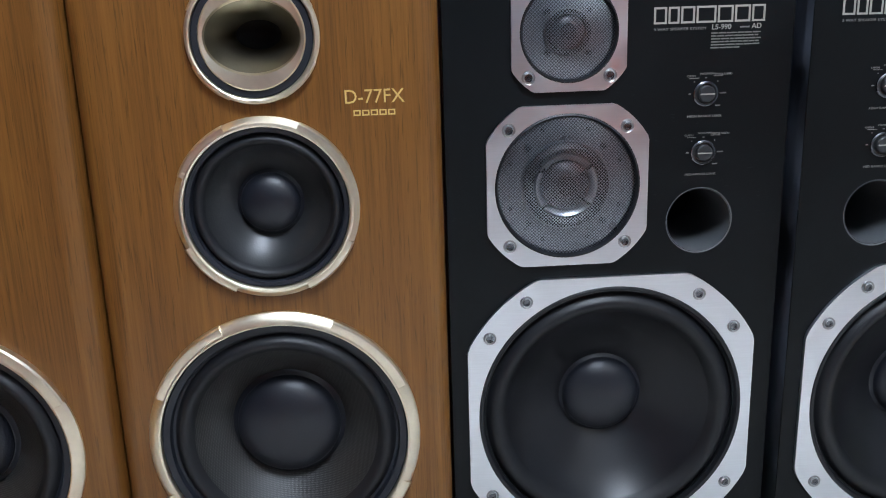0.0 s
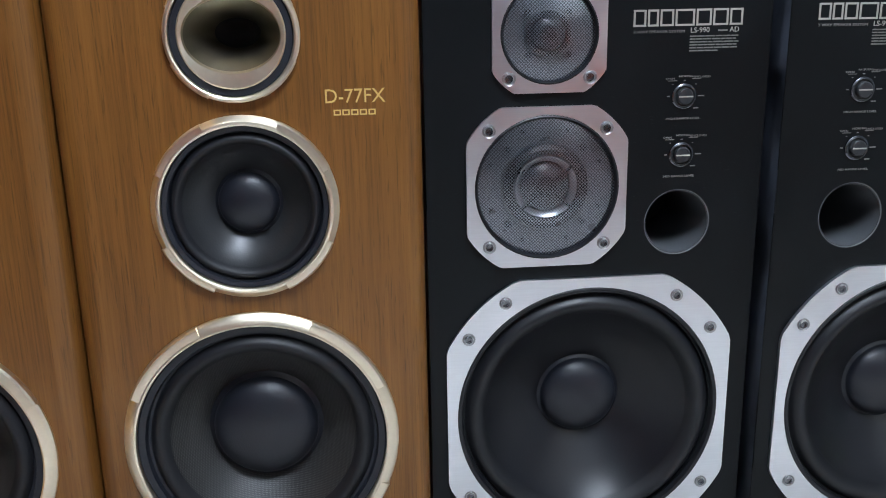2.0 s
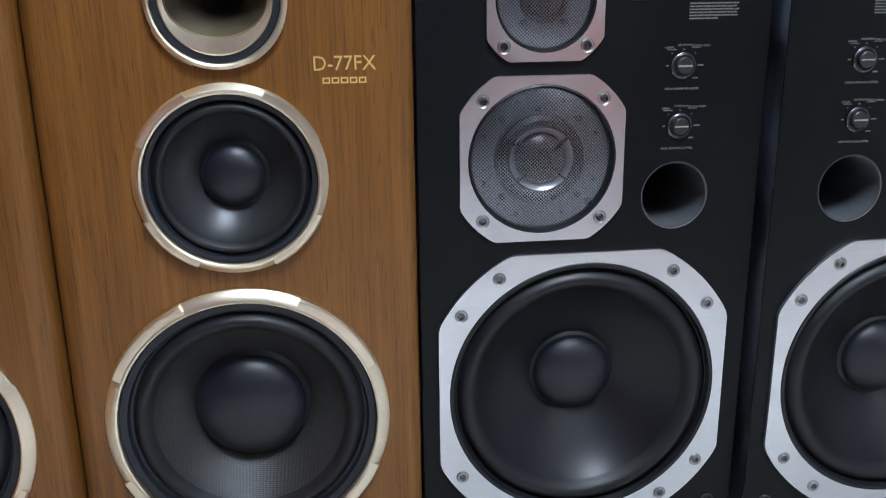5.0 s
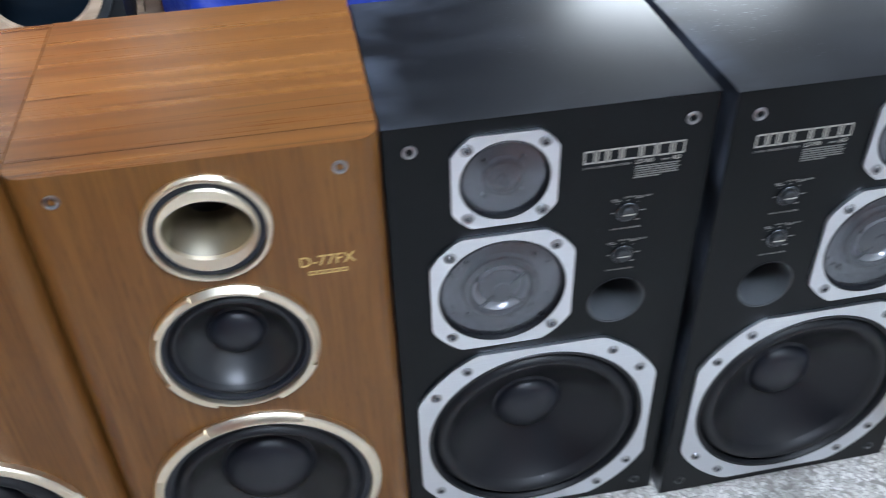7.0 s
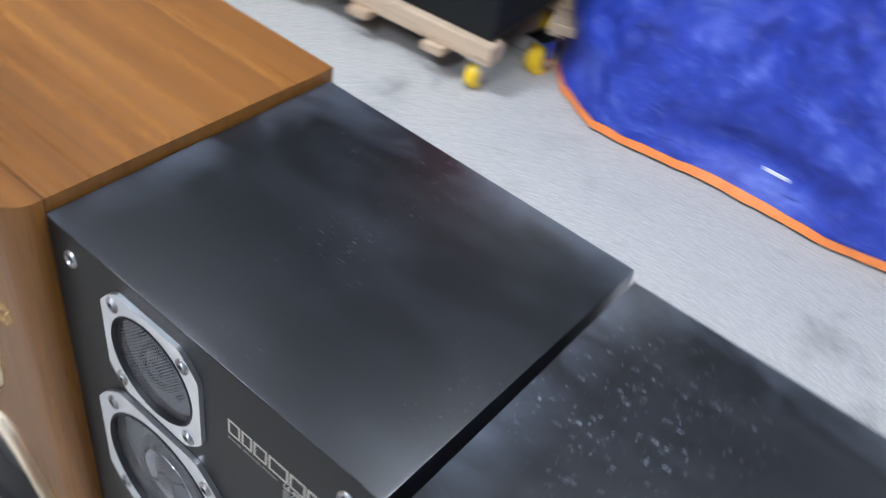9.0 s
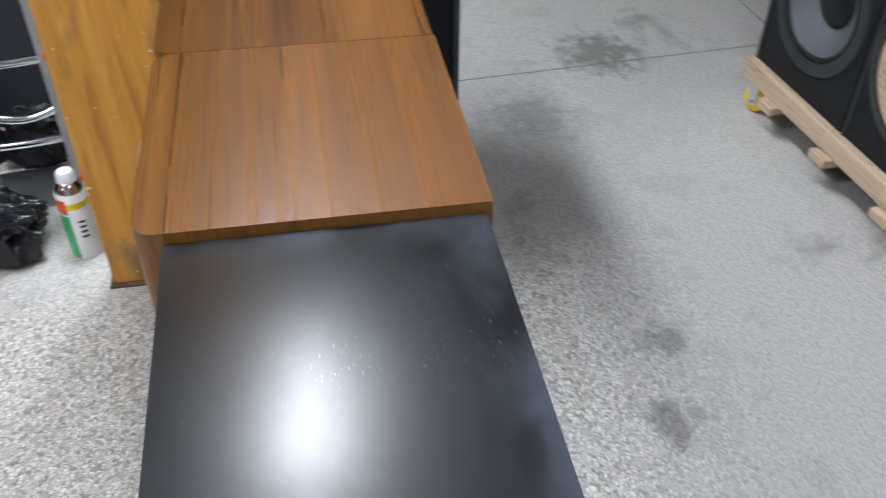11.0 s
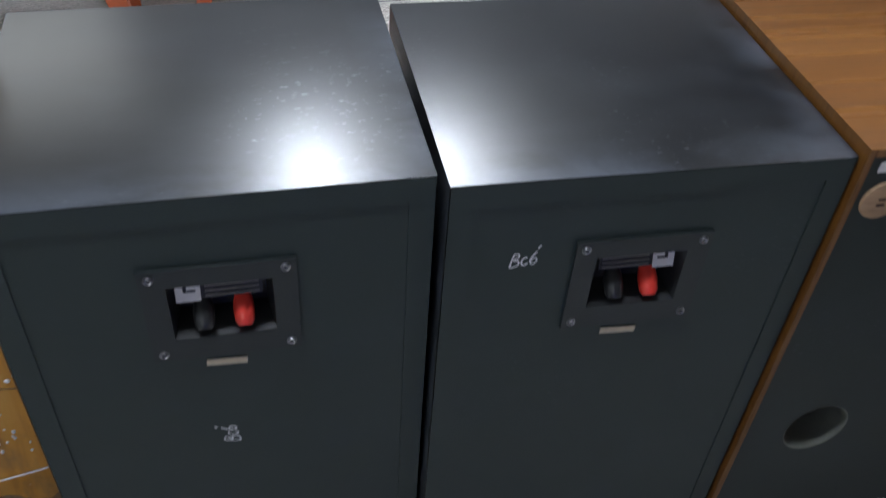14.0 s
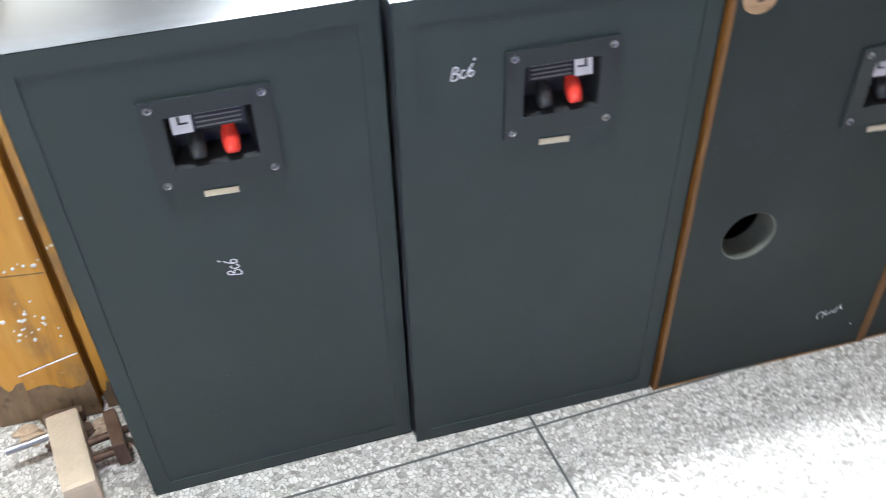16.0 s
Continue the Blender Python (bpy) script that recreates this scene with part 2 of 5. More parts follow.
CHAIR_RED = plain("terracotta_plastic", (0.47, 0.10, 0.035), 0.4, vary=0.16, scale=18)
CHAIR_WORN = plain("worn_pink_plastic", (0.62, 0.33, 0.25), 0.55, vary=0.1)
BROWN_STRAP = plain("brown_webbing", (0.045, 0.022, 0.026), 0.7, vary=0.3, scale=200, bump=0.5)
BAG_CLOTH = plain("dark_camouflage_cloth", (0.07, 0.06, 0.05), 0.8, vary=0.7, scale=60, bump=0.5)
BLACK_BAG = plain("black_polythene", (0.01, 0.011, 0.014), 0.16, vary=0.2, scale=20, bump=0.1)
CLEAR_BAG = plain("milky_polythene", (0.72, 0.74, 0.78), 0.25, vary=0.12)
BOX_PLY = wood("stained_plywood", (0.26, 0.16, 0.07), (0.42, 0.29, 0.14), (0.55, 0.42, 0.25), "x", 0.7, 14, 2.5, figure=0.7)
SMOKE_TAPE = plain("yellowed_tape", (0.75, 0.66, 0.36), 0.5, vary=0.15)
CAN_WHITE = plain("white_tinplate", (0.75, 0.76, 0.78), 0.3, vary=0.05)
CAN_GREEN = plain("green_print", (0.03, 0.36, 0.12), 0.3, vary=0.1)
CAN_YELLOW = plain("yellow_print", (0.82, 0.6, 0.04), 0.3, vary=0.1)
CAN_RED = plain("red_print", (0.7, 0.07, 0.03), 0.3, vary=0.1)
WALL_PAINT = plain("off_white_wall", (0.36, 0.37, 0.38), 0.8, vary=0.12, scale=4)
# unseen north wall, darkened so the black tops mirror less brightness
DARK_WALL = plain("sooty_wall", (0.10, 0.10, 0.10), 0.85, vary=0.2, scale=4)
CEIL_PAINT = plain("grey_ceiling", (0.24, 0.245, 0.25), 0.85, vary=0.1, scale=4)
WHITE_WALL = plain("white_wall", (0.62, 0.63, 0.64), 0.8, vary=0.08, scale=4)
CONCRETE = plain("pale_concrete", (0.42, 0.42, 0.41), 0.85, vary=0.12, scale=6)
RED_CLOTH = plain("red_cloth", (0.42, 0.05, 0.04), 0.8, vary=0.25, scale=40)
BRONZE = plain("rusty_iron", (0.16, 0.10, 0.07), 0.6, metal=0.5, vary=0.5, scale=80, bump=0.6)


def yellow_wood():
    """Yellow-varnished board with knots, grey worn patches and pale paint spots."""
    n = Nodes("yellow_varnished_wood")
    n.varied = True
    v = n.mapped((1, 1, 1))
    fig = n.noise(n.mapped((34, 34, 3)), 1.0, 5, 0.6, 0.8)
    wear = n.noise(n.mapped((7, 7, 3)), 1.0, 5, 0.65)
    spots = n.voronoi(v, 48.0).outputs["Distance"]
    near = n.noise(v, 9.0, 2)
    c = n.ramp(fig, (0.28, (0.38, 0.155, 0.020)), (0.5, (0.57, 0.262, 0.036)), (0.75, (0.66, 0.35, 0.075)))
    c = n.mix(n.value(wear, 0.56, 0.68, 0, 0.85), c, (0.20, 0.13, 0.07))
    dots = n.math("MULTIPLY", n.value(spots, 0.15, 0.10), n.value(near, 0.57, 0.62))
    c = n.mix(dots, c, (0.78, 0.74, 0.62))
    n.color(c)
    n.rough(n.value(wear, 0.4, 0.7, 0.35, 0.7))
    n.bump(fig, 0.2, 0.001)
    return n.mat


def terrazzo():
    """Worn pebble terrazzo: pale chips of uneven size in grey cement, dusty and stained."""
    n = Nodes("worn_terrazzo")
    v = n.mapped((1, 1, 1))
    warp = n.add("ShaderNodeTexNoise")
    warp.inputs["Scale"].default_value = 60.0
    n.link(v, warp.inputs["Vector"])
    wob = n.mix(0.012, v, warp.outputs["Color"], "ADD")
    cells = n.voronoi(wob, 140.0)
    edge = n.voronoi(wob, 140.0, "DISTANCE_TO_EDGE").outputs["Distance"]
    small = n.voronoi(wob, 330.0)
    pick = n.add("ShaderNodeSeparateColor")
    n.link(cells.outputs["Color"], pick.inputs[0])
    pick2 = n.add("ShaderNodeSeparateColor")
    n.link(small.outputs["Color"], pick2.inputs[0])
    chip = n.ramp(pick.outputs[0], (0.0, (0.25, 0.232, 0.20)), (0.22, (0.46, 0.435, 0.39)), (0.6, (0.62, 0.595, 0.55)), (1.0, (0.76, 0.735, 0.69)))
    grit = n.ramp(pick2.outputs[0], (0.0, (0.18, 0.17, 0.155)), (0.6, (0.35, 0.312, 0.285)), (1.0, (0.58, 0.555, 0.51)))
    c = n.mix(n.value(edge, 0.03, 0.11), grit, chip)
    large = n.noise(v, 0.9, 6, 0.6, 0.3)
    cement = n.mix(n.value(n.noise(v, 150.0, 4, 0.75), 0.3, 0.7), (0.25, 0.24, 0.225), (0.58, 0.56, 0.53))
    sep = n.add("ShaderNodeSeparateXYZ")
    n.link(v, sep.inputs[0])
    far = n.math("MAXIMUM", n.value(sep.outputs[1], 0.60, 0.95, 0, 0.85), n.math("MAXIMUM", n.value(sep.outputs[1], -1.38, -1.42, 0, 0.75), n.value(sep.outputs[0], -0.62, -0.85, 0, 0.75)))
    c = n.mix(n.math("MULTIPLY", far, n.value(large, 0.3, 0.5, 0.75, 1.0)), c, cement)
    stain = n.noise(v, 2.6, 7, 0.62, 0.5)
    c = n.mix(n.value(stain, 0.60, 0.72, 0, 0.55), c, (0.10, 0.095, 0.09))
    c = n.mix(n.value(n.noise(v, 7.0, 5, 0.6), 0.55, 0.75, 0, 0.35), c, (0.22, 0.21, 0.19))
    ragged = n.noise(v, 22.0, 5, 0.65)
    for x, y, r, k in ((-0.235, 0.757, 0.07, 0.6), (-0.43, 0.81, 0.06, 0.5), (-0.9, -0.28, 0.03, 0.6), (-1.6, 1.05, 0.16, 0.7), (-1.3, 0.75, 0.14, 0.35), (0.10, -1.62, 0.06, 0.5), (-0.75, 0.62, 0.12, 0.3)):
        d = n.add("ShaderNodeVectorMath", operation="DISTANCE")
        n.link(v, d.inputs[0])
        d.inputs[1].default_value = (x, y, 0)
        c = n.mix(n.value(n.math("ADD", d.outputs["Value"], n.value(ragged, 0.2, 0.8, -r * 0.8, r * 0.8)), r, r * 0.3, 0, k), c, (0.085, 0.08, 0.075))
    n.color(c)
    n.rough(n.value(large, 0.3, 0.7, 0.5, 0.75))
    n.bump(n.mix(0.4, n.value(edge, 0.0, 0.1), n.noise(v, 300.0, 3)), 0.35, 0.0012)
    return n.mat


def tarpaulin():
    """Blue woven tarpaulin, faded in cloudy patches."""
    n = Nodes("blue_tarpaulin")
    v = n.mapped((1, 1, 1))
    cloud = n.noise(v, 9.0, 8, 0.72, 0.6)
    crease = n.noise(v, 34.0, 5, 0.6, 0.8)
    c = n.ramp(cloud, (0.3, (0.008, 0.018, 0.17)), (0.52, (0.018, 0.045, 0.36)), (0.72, (0.10, 0.15, 0.52)))
    n.color(n.mix(n.value(crease, 0.55, 0.8, 0, 0.3), c, (0.22, 0.28, 0.62)))
    n.set(Roughness=0.5)
    n.bump(n.mix(0.5, cloud, crease), 0.7, 0.01)
    return n.mat


YELLOW_WOOD, TERRAZZO, TARP = yellow_wood(), terrazzo(), tarpaulin()
ORANGE_HEM = plain("orange_hem", (0.85, 0.24, 0.06), 0.55, vary=0.15, scale=60)
DIRTY_WOOD = wood("dirty_worn_wood", (0.07, 0.05, 0.035), (0.17, 0.11, 0.065), (0.30, 0.20, 0.11), "z", 0.8, 40, 9, figure=0.6)
BLOCK_WOOD = plain("bleached_wood", (0.56, 0.46, 0.34), 0.7, vary=0.22, scale=60, bump=0.4)
POST_GREY = plain("grey_enamel_post", (0.33, 0.34, 0.36), 0.45, vary=0.12)
FABRIC_GREY = plain("blue_grey_carpet", (0.035, 0.042, 0.055), 0.85, vary=0.35, scale=90, bump=0.7)
JOINT = plain("dark_joint", (0.10, 0.105, 0.10), 0.8, vary=0.3)


# ---------------------------------------------------------------- mesh helpers
def part(name, bm, material, parent=None, label="", smooth=None):
    """Link a bmesh as one mesh object under a thing or a part."""
    me = bpy.data.meshes.new(name)
    bmesh.ops.recalc_face_normals(bm, faces=bm.faces[:])
    bm.to_mesh(me)
    bm.free()
    me.materials.append(material)
    if smooth is not None:
        me.polygons.foreach_set("use_smooth", [True] * len(me.polygons))
        me.set_sharp_from_angle(angle=radians(smooth))
    ob = new(name, me)
    if parent is not None:
        ob.parent = parent
    if label:
        tagged(ob, label)
    return ob


def again(ob, m, parent=None):
    """Another piece on the same mesh."""
    o = new(ob.name.split(".")[0], ob.data)
    o.parent = parent if parent is not None else ob.parent
    o.matrix_basis = m
    return o


def box_bm(x0, x1, y0, y1, z0, z1, bevel=0.0, segs=2):
    bm = bmesh.new()
    bmesh.ops.create_cube(bm, size=1, matrix=Matrix.Translation(((x0 + x1) / 2, (y0 + y1) / 2, (z0 + z1) / 2)) @ Matrix.Diagonal((x1 - x0, y1 - y0, z1 - z0, 1)))
    if bevel:
        bmesh.ops.bevel(bm, geom=bm.edges[:], offset=bevel, segments=segs, affect="EDGES", profile=0.7)
    return bm


def lathe(profile, seg=64, sx=1.0, sz=1.0, cx=0.0, cz=0.0, bm=None, a0=0.0, a1=360.0):
    """Turn a profile of (radius, y) round the y axis."""
    bm = bm or bmesh.new()
    closed = a1 - a0 > 359.9
    n = seg if closed else seg + 1
    rings = []
    for r, y in profile:
        if r < 1e-6:
            rings.append([bm.verts.new((cx, y, cz))])
            continue
        row = []
        for i in range(n):
            a = radians(a0 + (a1 - a0) * i / seg)
            row.append(bm.verts.new((cx + r * sx * math.cos(a), y, cz + r * sz * math.sin(a))))
        rings.append(row)
    for p, q in zip(rings, rings[1:]):
        m = seg
        for i in range(m):
            j = (i + 1) % n
            f = [p[i % len(p)], p[j % len(p)], q[j % len(q)], q[i % len(q)]]
            f = list(dict.fromkeys(f))
            if len(f) > 2:
                bm.faces.new(f)
    return bm


def plate(outer, holes, y, depth, rim_outer=True):
    """A flat plate in the xz plane with holes through it; outer and holes are loops of (x, z)."""
    bm = bmesh.new()
    edges = []
    for loop in (outer, *holes):
        vs = [bm.verts.new((x, y, z)) for x, z in loop]
        edges += [bm.edges.new((a, b)) for a, b in zip(vs, vs[1:] + vs[:1])]
    bm.edges.index_update()
    bmesh.ops.triangle_fill(bm, use_beauty=True, use_dissolve=False, edges=edges)
    if depth:
        rim = [e for e in bm.edges if len(e.link_faces) == 1 and (rim_outer or e.index >= len(outer))]
        got = bmesh.ops.extrude_edge_only(bm, edges=rim)
        bmesh.ops.translate(bm, vec=(0, depth, 0), verts=[g for g in got["geom"] if isinstance(g, bmesh.types.BMVert)])
    return bm


def ring(cx, cz, r, n=48):
    return [(cx + r * math.cos(2 * math.pi * i / n), cz + r * math.sin(2 * math.pi * i / n)) for i in range(n)]


def rect(x0, x1, z0, z1):
    return [(x0, z0), (x1, z0), (x1, z1), (x0, z1)]


def squared_ring(cx, cz, half, radius, n=72):
    """Outline of a square cut by a circle: the frame of a driver."""
    out = []
    for i in range(n):
        a = 2 * math.pi * (i + 0.5) / n
        c, s = math.cos(a), math.sin(a)
        r = min(radius, half / max(abs(c), abs(s)))
        out.append((cx + r * c, cz + r * s))
    return out


def shift(ob, x, y, z):
    ob.location = (x, y, z)
    return ob


def writing(body, x, y, z, size, material, parent, back=False, depth=0.0003, stretch=1.0, name="lettering"):
    """Raised print in the built-in face, standing in the xz plane; x, z is its lower left corner."""
    cu = bpy.data.curves.new(name, "FONT")
    cu.body, cu.size, cu.extrude, cu.resolution_u = body, size, depth, 3
    tmp = new(name, cu)
    bpy.context.view_layer.update()
    me = bpy.data.meshes.new_from_object(tmp.evaluated_get(bpy.context.evaluated_depsgraph_get()))
    bpy.data.objects.remove(tmp)
    me.transform(Matrix.Diagonal((stretch, 1, 1, 1)))
    me.transform(pose(0, 0, 0, 90, 0, 180 if back else 0))
    me.materials.clear()
    me.materials.append(material)
    ob = new(name, me)
    ob.parent = parent
    ob.location = (x, y, z)
    return ob


def bars(rows, y, material, parent, name="print_line", depth=0.0006):
    """Small plain bars: each row is x0, x1, z0, z1."""
    for x0, x1, z0, z1 in rows:
        part(name, box_bm(x0, x1, y - depth, y + depth, z0, z1), material, parent)


def strokes(paths, y, width, material, parent, name):
    """Loose marker strokes on a face: each one a flat bent bar."""
    for path in paths:
        bm = bmesh.new()
        rows = []
        for i, (xa, za) in enumerate(path):
            (x0, z0), (x1, z1) = path[max(0, i - 1)], path[min(len(path) - 1, i + 1)]
            d = Vector((x1 - x0, z1 - z0)).normalized() * width / 2
            rows.append([bm.verts.new((xa - d.y, y, za + d.x)), bm.verts.new((xa + d.y, y, za - d.x))])
        for p, q in zip(rows, rows[1:]):
            bm.faces.new((p[0], p[1], q[1], q[0]))
        part(name, bm, material, parent)


def tube_bm(points, radius, seg=10, bm=None):
    """A round bar bent through the points."""
    bm = bm or bmesh.new()
    pts = [Vector(p) for p in points]
    last = None
    side = None
    for i, p in enumerate(pts):
        t = (pts[min(i + 1, len(pts) - 1)] - pts[max(i - 1, 0)]).normalized()
        ref = Vector((0, 0, 1)) if abs(t.z) < 0.9 else Vector((1, 0, 0))
        side = t.cross(ref).normalized() if side is None else (side - t * side.dot(t)).normalized()
        up = t.cross(side)
        row = [bm.verts.new(p + (side * math.cos(2 * math.pi * k / seg) + up * math.sin(2 * math.pi * k / seg)) * radius) for k in range(seg)]
        if last:
            for k in range(seg):
                bm.faces.new((last[k], last[(k + 1) % seg], row[(k + 1) % seg], row[k]))
        else:
            bm.faces.new(row[::-1])
        last = row
    bm.faces.new(last)
    return bm


def bend(points, steps=8):
    """A smooth path through a few points."""
    pts = [Vector(p) for p in points]
    out = []
    for i in range(len(pts) - 1):
        a, b, c, d = pts[max(i - 1, 0)], pts[i], pts[i + 1], pts[min(i + 2, len(pts) - 1)]
        for k in range(steps):
            t = k / steps
            out.append(0.5 * ((2 * b) + (c - a) * t + (2 * a - 5 * b + 4 * c - d) * t * t + (3 * b - a - 3 * c + d) * t ** 3))
    return out + [pts[-1]]


def add_box(bm, x0, x1, y0, y1, z0, z1, m=None, bevel=0.0):
    b = box_bm(x0, x1, y0, y1, z0, z1, bevel)
    if m is not None:
        bmesh.ops.transform(b, matrix=m, verts=b.verts)
    me = bpy.data.meshes.new("tmp")
    b.to_mesh(me)
    b.free()
    bm.from_mesh(me)
    bpy.data.meshes.remove(me)
    return bm


# ---------------------------------------------------------------- room
ROOM_X0, ROOM_X1, ROOM_Y0, ROOM_Y1 = -3.6, 3.2, -3.4, 4.2
floor = tagged(part("floor", box_bm(ROOM_X0, ROOM_X1, ROOM_Y0, ROOM_Y1, -0.12, 0.0), TERRAZZO), "worn pebble terrazzo floor with stains and thin joints", "floor", kind="structure")
for x0, y0, x1, y1 in ((0.386, -1.40, 0.165, 0.70), (-2.9, -1.59, 2.9, -1.26), (-2.9, 0.20, 2.9, 0.49), (-1.35, -1.46, -1.6, 1.9), (2.0, -1.3, 1.8, 2.4), (-3.0, 1.55, 2.6, 1.86)):
    bm = bmesh.new()
    d = Vector((x1 - x0, y1 - y0, 0))
    w = Vector((-d.y, d.x, 0)).normalized() * 0.0022
    a, b = Vector((x0, y0, 0.0008)), Vector((x1, y1, 0.0008))
    bm.faces.new([bm.verts.new(v) for v in (a - w, b - w, b + w, a + w)])
    ob = part("floor_joint", bm, JOINT, floor)
for name, x0, x1, y0, y1, z0, z1 in (("wall_west", ROOM_X0 - 0.15, ROOM_X0, ROOM_Y0, ROOM_Y1, 0, ROOM_H), ("wall_east", ROOM_X1, ROOM_X1 + 0.15, ROOM_Y0, ROOM_Y1, 0, ROOM_H),
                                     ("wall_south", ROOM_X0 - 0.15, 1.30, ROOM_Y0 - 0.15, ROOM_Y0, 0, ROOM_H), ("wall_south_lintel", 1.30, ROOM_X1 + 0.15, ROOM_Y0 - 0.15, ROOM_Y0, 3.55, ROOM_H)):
    tagged(part(name, box_bm(x0, x1, y0, y1, z0, z1), WHITE_WALL if name.startswith("wall_south") else WALL_PAINT), "plain off-white painted workshop wall", "wall", kind="structure")
# north wall: high window, and a low back door added for fill light
north = bmesh.new()
for x0, x1, z0, z1 in ((ROOM_X0 - 0.15, -2.3, 0, ROOM_H), (-2.3, -0.8, 0, 1.6), (-2.3, -0.8, 3.3, ROOM_H), (-0.8, 1.65, 0, ROOM_H), (1.65, 2.95, 2.1, ROOM_H), (2.95, ROOM_X1 + 0.15, 0, ROOM_H)):
    add_box(north, x0, x1, ROOM_Y1, ROOM_Y1 + 0.15, z0, z1)
tagged(part("wall_north", north, DARK_WALL), "plain dark unseen workshop wall with a high window and an added back door", "wall", kind="structure")
tagged(part("ground", box_bm(-6, 9, ROOM_Y1 + 0.15, ROOM_Y1 + 6, -0.14, -0.02), CONCRETE), "pale concrete yard outside the added back door", "ground", kind="structure")
tagged(part("backdrop", box_bm(-8, 9, ROOM_Y1 + 6, ROOM_Y1 + 6.1, -0.1, 7), emitter("bright_overcast", (0.9, 0.96, 1.0), 2.2)), "glowing backdrop added outside the back door and the high window", "backdrop", kind="structure")
# area fill in that door opening, lighting the speaker backs
door_fill = bpy.data.lights.new("door_fill_light", "AREA")
door_fill.shape, door_fill.size, door_fill.size_y, door_fill.energy, door_fill.color = "RECTANGLE", 1.26, 2.06, DOOR_FILL_POWER, (0.90, 0.96, 1.0)
door_fill_ob = new("door_fill_light", door_fill)
door_fill_ob.matrix_basis = pose(2.3, ROOM_Y1 - 0.01, 1.05, -90, 0, 0)
# unseen opening and glow, placed by the pale reflection on the black tops
tagged(part("pavement", box_bm(-3, 8, ROOM_Y0 - 4, ROOM_Y0, -0.14, -0.02), CONCRETE), "pale concrete pavement outside the unseen doorway", "pavement", kind="structure")
tagged(part("backdrop", box_bm(-3, 8, ROOM_Y0 - 4.1, ROOM_Y0 - 4, -0.1, 9), emitter("bright_street", (0.9, 0.96, 1.0), 3.5)), "glowing backdrop outside the unseen doorway, mirrored in the black tops", "backdrop", kind="structure")
tagged(part("ceiling", box_bm(ROOM_X0 - 0.15, ROOM_X1 + 0.15, ROOM_Y0 - 0.15, ROOM_Y1 + 0.15, ROOM_H, ROOM_H + 0.12), CEIL_PAINT), "plain grey workshop ceiling", "ceiling", kind="structure")
ceiling_lamp(-1.24, -0.03, 2.6, 0, LAMP_POWER)
# unseen fill batten, added to brighten the floor behind the row
ceiling_lamp(0.75, 0.55, 2.6, 0, LAMP_POWER * 0.42)
ceiling_lamp(0.24, -1.40, 2.6, 90, LAMP_POWER)


# ---------------------------------------------------------------- loudspeakers
def screw_bm():
    bm = lathe([(0.0, -0.0012), (0.0022, -0.0012), (0.0022, -0.0022), (0.0042, -0.0024), (0.0050, -0.0010), (0.0050, 0.001)], 16)
    lathe([(0.0052, 0.0002), (0.0075, -0.0012), (0.0078, 0.001)], 16, bm=bm)
    return bm


SCREW = part("screw", screw_bm(), DARK_ZINC, smooth=40)
SCREW.data.materials.append(STEEL)
for face in SCREW.data.polygons:
    if math.hypot(face.center.x, face.center.z) > 0.0045:
        face.material_index = 1
bpy.data.objects.remove(SCREW)
SCREW_MESH = bpy.data.meshes["screw"]


def screws(points, y, parent):
    for x, z in points:
        o = new("screw", SCREW_MESH)
        o.parent, o.location = parent, (x, y, z)


def mesh_dome(radius, rise, pitch, wire):
    """A domed wire grille: two sets of crossing wires."""
    bm = bmesh.new()

    def drop(x, z):
        return -rise * (1 - (x * x + z * z) / (radius * radius))

    for turn in (45, -45):
        ca, sa = math.cos(radians(turn)), math.sin(radians(turn))
        n = int(radius / pitch)
        for i in range(-n, n + 1):
            off = i * pitch
            half = math.sqrt(max(0, radius * radius - off * off))
            m = max(2, int(half * 2 / 0.006))
            last = None
            for k in range(m + 1):
                u = -half + 2 * half * k / m
                row = []
                for w in (-wire / 2, wire / 2):
                    x, z = u * ca - (off + w) * sa, u * sa + (off + w) * ca
                    row.append(bm.verts.new((x, drop(x, z), z)))
                if last:
                    bm.faces.new((last[0], last[1], row[1], row[0]))
                last = row
    return bm


def arc_profile(r0, r1, y0, rise, n=8):
    """Half-roll from r0 to r1, standing proud by rise."""
    return [(r0 + (r1 - r0) * i / n, y0 - rise * math.sin(math.pi * i / n)) for i in range(n + 1)]


def dome_profile(r, y0, rise, n=8):
    return [(r * math.cos(math.pi / 2 * i / n), y0 - rise * math.sin(math.pi / 2 * i / n)) for i in range(n + 1)]


def grommet(x, y, z, parent, mat=None):
    """A chrome socket for the grille cloth."""
    ob = part("grille_socket", lathe([(0.0035, 0.006), (0.004, 0.0005), (0.0055, -0.0022), (0.0078, -0.0018), (0.0085, 0.0)], 24), mat or STEEL, parent, "steel grille socket", 40)
    shift(ob, x, y, z)
    # near-black plug in place of the hole's own shade
    shift(part("socket_hole", lathe([(0.0, 0.003), (0.004, 0.003), (0.004, -0.0006)], 16), DARK, ob), 0, 0, 0)
    return ob


